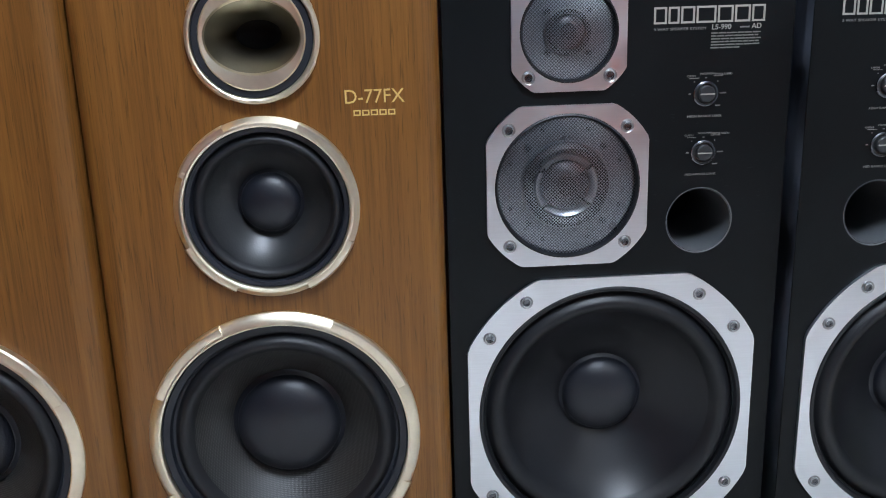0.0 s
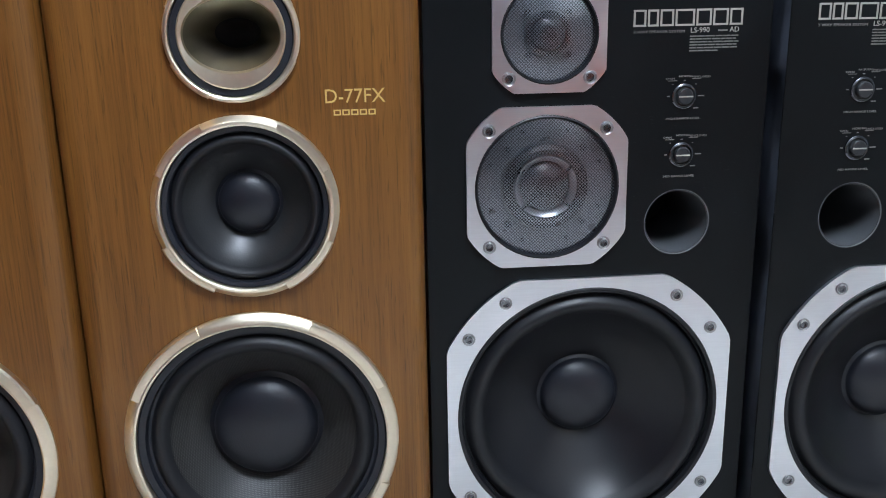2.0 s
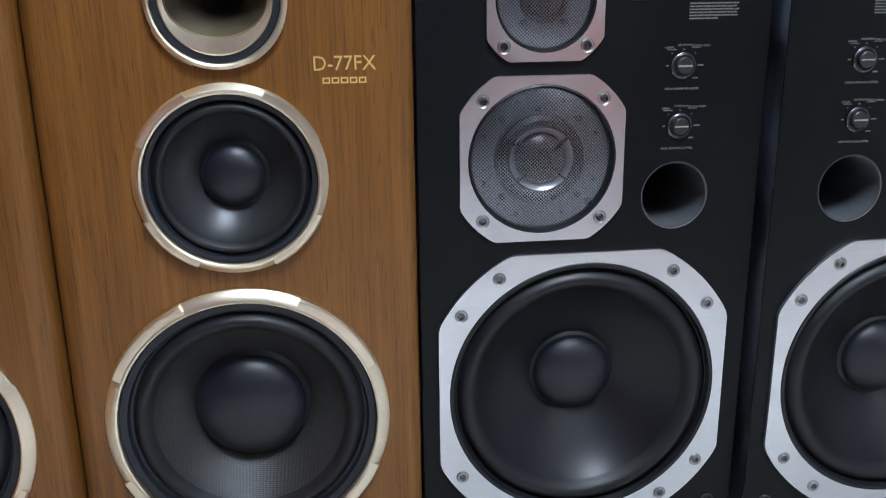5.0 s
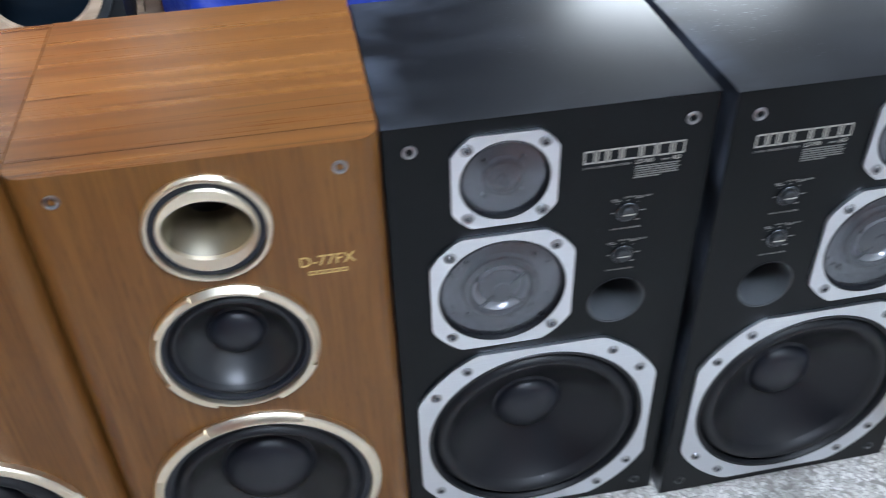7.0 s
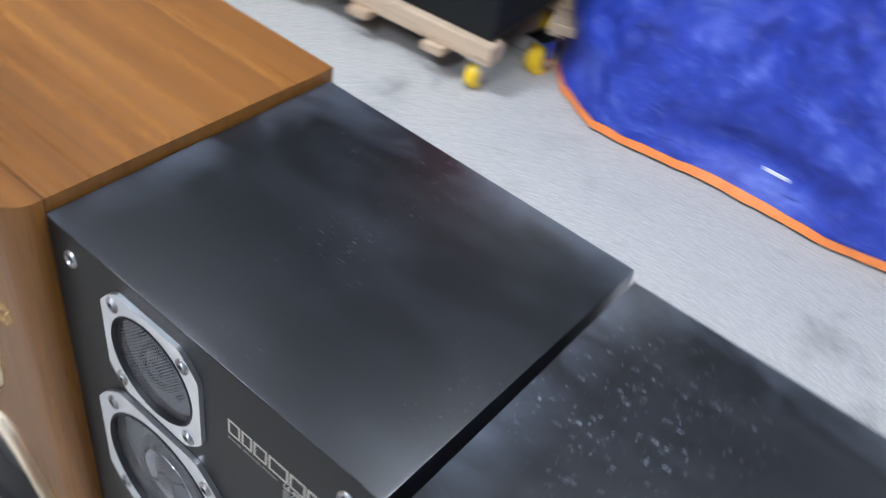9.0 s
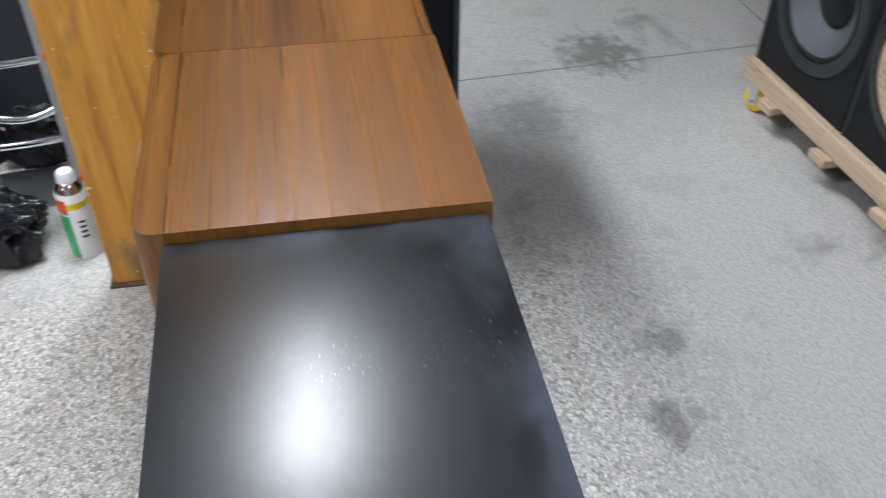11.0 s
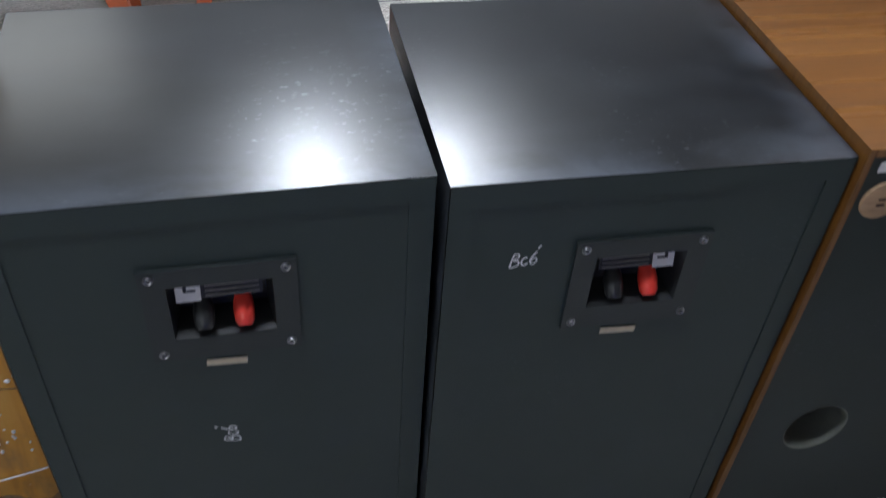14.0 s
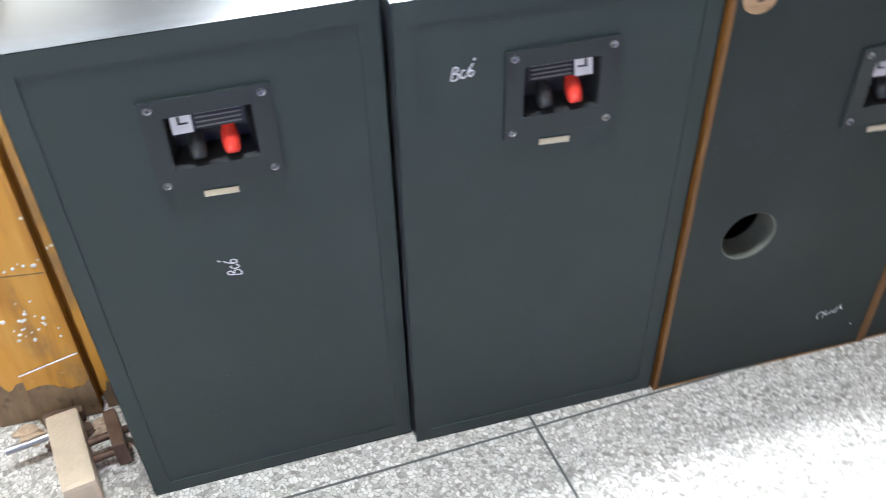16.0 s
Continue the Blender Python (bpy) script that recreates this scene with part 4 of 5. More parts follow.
        part("maker_mark", plate(rect(x0, x0 + 0.0076, 0.557, 0.563), [rect(x0 + 0.0015, x0 + 0.0061, 0.5584, 0.5616)], -0.0003, 0.0003), GOLD_PRINT, top, "gold printed block")
    for gx in (0.044, W - 0.044):
        grommet(gx, 0, 0.697, top)
        grommet(gx, 0, 0.044, top)
    # back
    part("back_frame", plate(rect(0.0, W, 0.0, H), [rect(0.007, W - 0.007, 0.0006, H - 0.009)], D, -0.012, False), EDGE_WOOD, top, "raw brown board edge round the back")
    hx = W - 0.105
    part("back_panel", plate(rect(0.0065, W - 0.0065, 0.0004, H - 0.0085), [ring(hx, 0.294, 0.041), rect(0.109 - 0.047, 0.109 + 0.047, 0.482, 0.552)], D - 0.003, -0.012), WALNUT_BACK, top, "charcoal back panel with chalk marks")
    part("port", lathe([(0.0425, 0.0006), (0.0405, 0.0), (0.040, -0.004), (0.040, -0.042)], 48), PORT_CARD, top, "grey card reflex port", 40).location = (hx, D - 0.003, 0.294)
    # near-black cup holding the shade beyond the short tube
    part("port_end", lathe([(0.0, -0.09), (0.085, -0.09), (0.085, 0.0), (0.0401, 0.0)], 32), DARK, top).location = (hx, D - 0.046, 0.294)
    terminal_cup(0.109, 0.5145, D - 0.0024, top, True)
    part("plywood_plug", lathe([(0.0, 0.0025), (0.0215, 0.0025), (0.0225, 0.0)], 36), PLY_DISC, top, "pale plywood plug").location = (W - 0.038, D - 0.003, 0.664)
    bars([(W - 0.041, W - 0.033, 0.658 + i * 0.007, 0.6605 + i * 0.007) for i in range(2)], D, BRONZE, top)
    part("sticker", box_bm(W - 0.05, W - 0.018, 0, 0.0012, 0, 0.012), WHITE_PAPER, top, "white paper sticker").location = (0, D - 0.002, 0.699)
    strokes(marker(0.10, 0.087, 0.013, 5 + mirrored) + [[(0.032, 0.048), (0.035, 0.052)]], D - 0.0022, 0.0019, CHALK, top, "chalk_stroke")
    # near-black block added out of sight within the shell
    part("cabinet_fill", box_bm(0.015, W - 0.015, 0.12, 0.19, 0.01, H - 0.01), DARK, top)
    return top


walnut_speaker(pose(-0.381, -0.031, 0), False, "glossy walnut three-way loudspeaker with champagne driver rings on the terrazzo")
walnut_speaker(pose(-0.7605, -0.033, 0), True, "walnut three-way loudspeaker beside its twin, drivers mirrored")
black_speaker(pose(0, 0, 0), False, "black three-way loudspeaker with aluminium driver frames on the terrazzo", scrawl(0.322, 0.614, 0.0155), False)
black_speaker(pose(0.392, -0.020, 0.004, -0.4, 0.45, 0.9), True, "black three-way loudspeaker with mirrored drivers and scratched top", scrawl(0.1945, 0.386, 0.0155, True), True)


# ---------------------------------------------------------------- tarpaulin behind the row
def smooth_at(x, knots):
    """Cosine-eased height of a few knots at x."""
    if x <= knots[0][0]:
        return knots[0][1]
    for (xa, ya), (xb, yb) in zip(knots, knots[1:]):
        if x <= xb:
            t = (x - xa) / (xb - xa)
            return ya + (yb - ya) * t
    return knots[-1][1]


HEM = ((-0.44, 1.66), (-0.36, 1.57), (-0.22, 1.49), (0.04, 1.515), (0.40, 1.535), (0.84, 1.625), (1.26, 1.76), (1.62, 1.93))


def tarp():
    top = tagged(new("tarpaulin"), "blue tarpaulin with an orange hem draped over stacked goods", "tarpaulin")

    def point(u, v):
        x = -0.44 + 2.06 * u
        y = smooth_at(x, HEM) + 0.02
        lift = 0.0 + 0.03 * max(0, u - 0.62) / 0.38
        up = v * 1.15
        fold = noise.noise((x * 4.2, v * 1.4, 3.1)) * 0.045 + noise.noise((x * 11.0, v * 5.0, 7.7)) * 0.028 + noise.noise((x * 25, v * 21, 1.7)) * 0.013
        y += fold * (0.25 + min(1, v * 3)) + 0.16 * up + (0.05 * math.exp(-((v - 0.08) / 0.05) ** 2) if u < 0.9 else 0) * (0.5 + noise.noise((x * 3, 0, 0)))
        if up > 0.75:
            y, up = y + (up - 0.75) * 1.6, 0.75 + (up - 0.75) * 0.15
        return Vector((x, y, lift + 0.004 + up + 0.01 * noise.noise((x * 9, 2.0, 0)) * min(1, v * 12)))

    def sheet(u0, u1, v0, v1, nu, nv, out):
        bm = bmesh.new()
        rows = [[bm.verts.new(point(u0 + (u1 - u0) * i / nu, v0 + (v1 - v0) * j / nv) + Vector((0, out, 0))) for i in range(nu + 1)] for j in range(nv + 1)]
        for j in range(nv):
            for i in range(nu):
                bm.faces.new((rows[j][i], rows[j][i + 1], rows[j + 1][i + 1], rows[j + 1][i]))
        return bm

    part("sheet", sheet(0, 1, 0.018, 1, 150, 80, 0), TARP, top, "creased blue sheet", 80)
    part("hem", sheet(0, 1, 0.004, 0.022, 150, 3, -0.004), ORANGE_HEM, top, "orange hem lying on the floor", 80)
    part("label_mark", box_bm(0.205, 0.265, -0.001, 0.001, 0, 0.008), WHITE_PAPER, top, "small white print").location = (0, smooth_at(0.235, HEM) + 0.013, 0.115)
    part("goods", box_bm(-0.30, 1.35, 2.05, 2.7, 0.0, 0.7, 0.02), CARPET, top, "black stacked goods under the sheet")
    return top


tarp()


def caster(m, parent):
    """A yellow twin-tread wheel in a bright bracket, its top at z = 0."""
    w = part("caster", lathe([(0.0, -0.017), (0.020, -0.017), (0.028, -0.016), (0.034, -0.012), (0.035, -0.003), (0.0325, 0.0), (0.035, 0.003), (0.034, 0.012), (0.028, 0.016), (0.020, 0.017), (0.0, 0.017)], 32), YELLOW_WHEEL, parent, "yellow plastic caster wheel", 40)
    w.matrix_basis = m @ pose(0, 0, -0.055)
    bm = bmesh.new()
    add_box(bm, -0.030, 0.030, -0.026, 0.026, 0.050, 0.054)
    for s in (-1, 1):
        add_box(bm, -0.014, 0.014, s * 0.021 - 0.0015, s * 0.021 + 0.0015, -0.012, 0.052)
    b = part("bracket", bm, CHROME, w, "zinc plated bracket")
    part("axle", lathe([(0.0, -0.027), (0.006, -0.027), (0.006, 0.027), (0.0, 0.027)], 12), STEEL, b)
    return w


def dolly(m, length, depth, label, turns):
    """A low pine dolly on four casters; its front edge lies on y = 0."""
    top = tagged(new("dolly"), label, "dolly", "wooden dollies")
    top.matrix_basis = m
    z = 0.093
    for y in (0.0, depth - 0.06):
        part("rail", box_bm(0, length, y, y + 0.06, z, z + 0.052, 0.003), PALE_WOOD, top, "pale pine rail")
    for x in (0.13, length / 2 - 0.03, length - 0.19):
        part("crosspiece", box_bm(x, x + 0.06, -0.022, depth + 0.022, z - 0.022, z - 0.0005, 0.003), PALE_WOOD, top, "pale pine crosspiece")
    k = 0
    for x in (0.05, length - 0.05):
        for y in (0.035, depth - 0.035):
            caster(pose(x, y, z - 0.002, 0, 0, turns[k]), top)
            k += 1
    return top


def stage_speaker(m, w, d, h, label, empty):
    """A black stage loudspeaker: one woofer, or an open hole with a raw board edge."""
    top = tagged(new("stage_speaker"), label, "loudspeaker", "stage speakers on the dolly")
    top.matrix_basis = m
    cx, cz, r = w / 2, 0.235, 0.150
    bm = box_bm(0, w, 0.018, d, 0, h, 0.006)
    bmesh.ops.delete(bm, geom=[f for f in bm.faces if f.normal.y < -0.9], context="FACES")
    part("cabinet", bm, CARPET, top, "black painted cabinet")
    part("baffle", plate(rect(0.0, w, 0.0, h), [ring(cx, cz, r, 64)], 0.0, 0.02), CARPET, top, "black baffle")
    if empty:
        part("board_edge", lathe([(r - 0.022, -0.003), (r + 0.004, -0.003), (r + 0.004, 0.0)], 72), PALE_WOOD, top, "raw board edge of the open hole", 30).location = (cx, 0, cz)
        part("hole_wall", lathe([(r - 0.022, -0.003), (r - 0.022, 0.03)], 72), PALE_WOOD, top, "sawn board inside the hole").location = (cx, 0, cz)
        bm = box_bm(0.06, w - 0.06, 0.10, 0.20, 0.02, 0.19, 0.05, 4)
        part("wadding", bm, NAVY_PAINT, top, "navy cloth stuffed inside", 60)
        bm = box_bm(0.09, w - 0.05, 0.07, 0.16, 0.19, 0.33, 0.05, 4)
        part("bundle", bm, plain("mauve_cloth", (0.25, 0.2, 0.27), 0.8, vary=0.3), top, "mauve cloth bundle", 60)
        part("ring_trim", lathe([(r + 0.006, 0.0), (r + 0.008, -0.008), (r + 0.026, -0.006), (r + 0.028, 0.0)], 72), BLACK_PLASTIC, top, "black plastic trim ring", 40).location = (cx, 0, cz)
    else:
        g = part("woofer", lathe([(r + 0.022, 0.0), (r + 0.020, -0.006), (r, -0.008), (r - 0.012, -0.003)], 72), GREY_PLATE, top, "grey woofer with a black cap", 40)
        g.location = (cx, 0, cz)
        part("surround", lathe(arc_profile(r - 0.026, r - 0.010, 0.002, 0.006), 72), RUBBER, g, "black surround", 60)
        part("cone", lathe([(r - 0.026, 0.002), (0.06, 0.045)], 72), plain("grey_paper_cone", (0.085, 0.09, 0.1), 0.6, vary=0.2), g, "grey paper cone", 60)
        part("dust_cap", lathe(dome_profile(0.062, 0.044, 0.02), 40), RUBBER, g, "black dust cap", 60)
    part("edge_trim", box_bm(-0.002, 0.008, -0.003, 0.01, 0, h), BLACK_PLASTIC, top, "black corner trim")
    return top


dolly(pose(-1.27, 1.325, 0, 0, 0, 5), 0.80, 0.46, "low pine dolly on yellow casters carrying black speakers", (20, 0, 85, 75))
stage_speaker(pose(-1.25, 1.35, 0.147, 0, 0, 5), 0.375, 0.44, 0.66, "black stage speaker with a grey woofer on a dolly", False)
stage_speaker(pose(-0.865, 1.385, 0.147, 0, 0, 5), 0.375, 0.44, 0.66, "gutted black stage speaker with an open woofer hole", True)

dolly(pose(-1.27, 0.045, 0), 0.50, 0.43, "low pine dolly under a tall black cabinet", (0, 30, 10, 80))
tower = tagged(new("stage_speaker"), "tall black speaker cabinet standing on a pine dolly", "loudspeaker")
tower.matrix_basis = pose(-1.26, 0.07, 0.147)
part("cabinet", box_bm(0, 0.44, 0, 0.385, 0, 1.0, 0.008), CARPET, tower, "black painted cabinet")
part("corner_trim", box_bm(0.432, 0.446, 0.377, 0.391, 0.0, 1.0, 0.003), BLACK_PLASTIC, tower, "black corner trim")

# second trolley corner under the tarpaulin
trolley = tagged(new("trolley"), "wooden trolley leg with a yellow caster under the tarpaulin", "trolley")
trolley.matrix_basis = pose(-0.40, 1.665, 0.093, 0, 0, 20)
caster(pose(-0.075, -0.01, 0.012, 0, 0, 60) @ Matrix.Scale(1.25, 4), trolley)
leg = part("leg", box_bm(-0.02, 0.02, -0.015, 0.015, -0.09, 0.5, 0.003), PALE_WOOD, trolley, "grey pine upright")
leg.matrix_basis = pose(0.055, -0.03, 0.0, 0, 6, 0)
part("deck", box_bm(-0.08, 0.5, 0.04, 0.5, 0.0, 0.03, 0.003), PALE_WOOD, trolley, "pine deck board")

# ---------------------------------------------------------------- tall board and clutter at the end of the row
def board(m, w, t, h, label, name="board"):
    b = tagged(part(name, box_bm(0, t, 0, w, 0, h, 0.003), YELLOW_WOOD), label, "board")
    b.matrix_basis = m
    return b


board(pose(-0.800, -0.277, 0.006), 0.300, 0.024, 2.1, "tall yellow-varnished wooden board standing beside the walnut speaker")
block = tagged(part("packing_strip", box_bm(-0.815, -0.765, -0.285, -0.195, 0.0, 0.0058, 0.001), BRONZE), "thin dark packing strip under the board", "packing strip")


def spray_can(m):
    top = tagged(new("spray_can"), "white spray can with green, red and yellow print", "spray can")
    top.matrix_basis = m @ pose(0, 0, 0, -90)
    r = 0.033
    part("body", lathe([(0.0, 0.0), (r - 0.002, 0.0), (r, -0.004), (r, -0.165), (r - 0.004, -0.172)], 40), CAN_WHITE, top, "white printed can", 30)
    part("shoulder", lathe([(r - 0.002, -0.170), (r - 0.004, -0.177), (r - 0.012, -0.190), (r - 0.016, -0.192)], 40), CHROME, top, "bright metal shoulder", 40)
    part("cap", lathe([(r - 0.013, -0.190), (r - 0.013, -0.206), (r - 0.018, -0.214), (0.0, -0.216)], 32), WHITE_PAPER, top, "white plastic cap", 35)
    part("band", lathe([(r + 0.0004, -0.134), (r + 0.0004, -0.150)], 40), CAN_YELLOW, top, "yellow band")
    part("flash", lathe([(r + 0.0004, -0.122), (r + 0.0004, -0.158)], 20, a0=250, a1=345), CAN_RED, top, "red flash")
    part("panel", lathe([(r + 0.0006, -0.004), (r + 0.0006, -0.118)], 20, a0=250, a1=345), CAN_GREEN, top, "green panel")
    for i in range(4):
        part("print_line", lathe([(r + 0.0006, -0.06 - i * 0.013), (r + 0.0006, -0.066 - i * 0.013)], 6, a0=12, a1=36), GREY_PLATE, top)
    return top


spray_can(pose(-0.905, -0.345, 0))


def crumpled(name, c, size, seed, material, label, category, rough=0.5, lift=0.0, detail=3.5):
    """A slumped plastic sack: a squashed ball with deep folds."""
    bm = bmesh.new()
    bmesh.ops.create_icosphere(bm, subdivisions=5, radius=1.0)
    for v in bm.verts:
        p = v.co.normalized()
        k = 1 + rough * noise.noise(p * detail * 0.6 + Vector((seed, 0, 0))) + rough * 0.7 * abs(noise.noise(p * detail * 1.7 + Vector((0, seed, 0)))) + 0.12 * noise.noise(p * 9 + Vector((seed, seed, 0)))
        q = Vector((p.x * size[0], p.y * size[1], p.z * size[2])) * k
        q.z = max(q.z, -size[2] * 0.62)
        v.co = q + Vector((0, 0, size[2] * 0.62))
    ob = part(name, bm, material, None, label, 60)
    tagged(ob, category=category)
    ob.location = (c[0], c[1], lift)
    return ob




def rubbish_bag(c, rz):
    """A long slumped sack: a flattened loaf with sharp folds running along it."""
    bm = bmesh.new()
    bmesh.ops.create_icosphere(bm, subdivisions=6, radius=1.0)
    for v in bm.verts:
        p = v.co.normalized()
        fold = 1 - abs(noise.noise(Vector((p.x * 4.6 + p.y * 1.5, p.y * 1.1, p.z * 2.0 + 2.2)))) * 2.0
        crease = 1 - abs(noise.noise(Vector((p.x * 2.0 - p.y * 3.4, p.y * 2.0, p.z * 3.0 + 5.1)))) * 2.0
        lump = noise.noise(p * 1.7 + Vector((3.3, 0.4, 1.0)))
        k = 0.86 + 0.30 * lump + 0.16 * fold + 0.09 * crease
        q = Vector((p.x * 0.115, p.y * 0.175, p.z * 0.085)) * k
        q.z += 0.028 * (q.y / 0.175) * (1 if q.z > -0.02 else 0)
        q.z = max(q.z, -0.045 + 0.004 * noise.noise(p * 6))
        v.co = q + Vector((0, 0, 0.046))
    ob = part("rubbish_bag", bm, BLACK_BAG, None, "glossy black polythene rubbish bag slumped on the floor", 70)
    tagged(ob, category="rubbish bag")
    ob.matrix_basis = pose(c[0], c[1], 0, 0, 0, rz)


rubbish_bag((-0.96, -0.60), -16)

# grey post with red knobs behind the board
post = tagged(new("metal_post"), "grey enamelled metal post with red knobs behind the board", "metal post")
post.matrix_basis = pose(-1.07, -0.352, 0, 0, 0, 4)
part("upright", box_bm(-0.012, 0.012, -0.022, 0.022, 0.0, 1.9, 0.004), POST_GREY, post, "grey enamelled upright")
for z in (0.10, 0.40, 0.95):
    part("knob", lathe([(0.0, -0.018), (0.010, -0.017), (0.0125, -0.012), (0.010, -0.006), (0.005, -0.004), (0.005, 0.004)], 24), RED_KNOB, post, "red plastic knob", 50).matrix_basis = pose(0.014, 0.004, z, 0, 0, 90)

crumpled("polythene_bag", (-0.775, -1.15), (0.05, 0.055, 0.075), 4.1, CLEAR_BAG, "small milky polythene bag beside the cabinet", "plastic bag", 0.6)

# chrome hand truck
truck = tagged(new("hand_truck"), "chrome tube hand truck standing by the black sack", "hand truck")
truck.matrix_basis = pose(-1.21, -0.66, 0, 0, 0, 8)
for y in (0.0, 0.34):
    part("upright", tube_bm(bend([(0, y, 0.02), (0, y, 0.6), (0.02, y, 1.05)], 6), 0.013), CHROME, truck, "chrome upright tube", 60)
for z in (0.09, 0.21, 0.30):
    part("crossbar", tube_bm(bend([(0, 0.0, z), (0.012, 0.17, z - (0.055 if z == 0.21 else 0.0)), (0, 0.34, z)], 8), 0.011), CHROME, truck, "chrome crossbar", 60)
for y in (-0.04, 0.36):
    part("wheel", lathe([(0.0, 0.0), (0.04, 0.0), (0.06, 0.004), (0.07, 0.012), (0.07, 0.03), (0.05, 0.036), (0.0, 0.036)], 28), RUBBER, truck, "black rubber wheel", 40).location = (-0.05, y, 0.07)
part("toe_plate", box_bm(0.0, 0.16, 0.02, 0.32, 0.004, 0.010, 0.002), STEEL, truck, "steel toe plate")

# dark cabinets beyond the chair
def dark_cabinet(m, w, d, h, label, castered=False, name="cabinet"):
    top = tagged(new(name), label, "cabinet", "dark cabinets")
    top.matrix_basis = m
    z = 0.0
    if castered:
        z = 0.13
        part("pallet", box_bm(0.0, w, 0.0, d, 0.098, 0.128, 0.003), PALE_WOOD, top, "pine board pallet")
        for x in (0.09, w - 0.09):
            caster(pose(x, 0.05, 0.093, 0, 0, 15), top)
            caster(pose(x, d - 0.05, 0.093, 0, 0, 70), top)
    part("body", box_bm(0, w, 0.004, d, z + 0.001, h, 0.01), NAVY_PAINT, top, "blue-black painted body")
    part("door", box_bm(0.035, w - 0.035, -0.004, 0.006, z + 0.045, h - 0.04, 0.004), NAVY_PAINT, top, "blue-black door")
    part("sill", box_bm(0.0, w, -0.008, 0.002, z + 0.004, z + 0.028, 0.003), plain("blue_grey_trim", (0.07, 0.09, 0.12), 0.4), top, "blue-grey bottom trim")
    return top


dark_cabinet(pose(-0.835, -1.125, 0, 0, 0, 102), 0.305, 0.42, 1.5, "tall blue-black cabinet with a grey bottom trim")
dark_cabinet(pose(-1.50, -0.98, 0, 0, 0, 90), 0.93, 0.4, 2.45, "blue-black cabinet standing behind the hand truck")
case = tagged(new("carpeted_case"), "blue-grey carpeted case on a pine runner behind the hand truck", "case")
case.matrix_basis = pose(-1.40, -0.60, 0)
part("body", box_bm(-0.06, 0.0, -0.10, 0.22, 0.032, 1.25, 0.006), FABRIC_GREY, case, "blue-grey carpeted body")
part("runner", box_bm(-0.065, 0.012, -0.34, 0.26, 0.0, 0.031, 0.003), PALE_WOOD, case, "pine runner")
dark_cabinet(pose(0.55, -2.02, 0, 0, 0, 180), 1.2, 0.5, 1.25, "long blue-black cabinet on a castered pine pallet", True)
dark_cabinet(pose(1.95, -1.95, 0, 0, 0, 180), 1.3, 0.5, 1.2, "blue-black cabinet on a castered pallet behind the chairs", True)
crate = tagged(new("plywood_box"), "stained plywood box on a dark plinth by the cabinets", "box")
crate.matrix_basis = pose(-1.36, -2.33, 0)
part("plinth", box_bm(0.02, 0.62, 0.02, 0.38, 0, 0.06), DARK, crate, "dark plinth")
part("panel", box_bm(0.0, 0.64, 0.0, 0.40, 0.0605, 0.62, 0.004), BOX_PLY, crate, "stained plywood panel")

# odds and ends behind the hand truck
for i, (x, y, sx, sy, sz, mt, lab) in enumerate(((-1.29, -0.50, 0.05, 0.07, 0.09, RUBBER, "black rubber lump among the clutter"), (-1.30, -0.76, 0.05, 0.05, 0.10, BLACK_PLASTIC, "black plastic fitting among the clutter"), (-1.30, -0.62, 0.03, 0.04, 0.07, RUBBER, "black rubber fitting among the clutter"))):
    crumpled("scrap_part", (x, y), (sx, sy, sz), 7.0 + i, mt, lab, "scrap", 0.25)


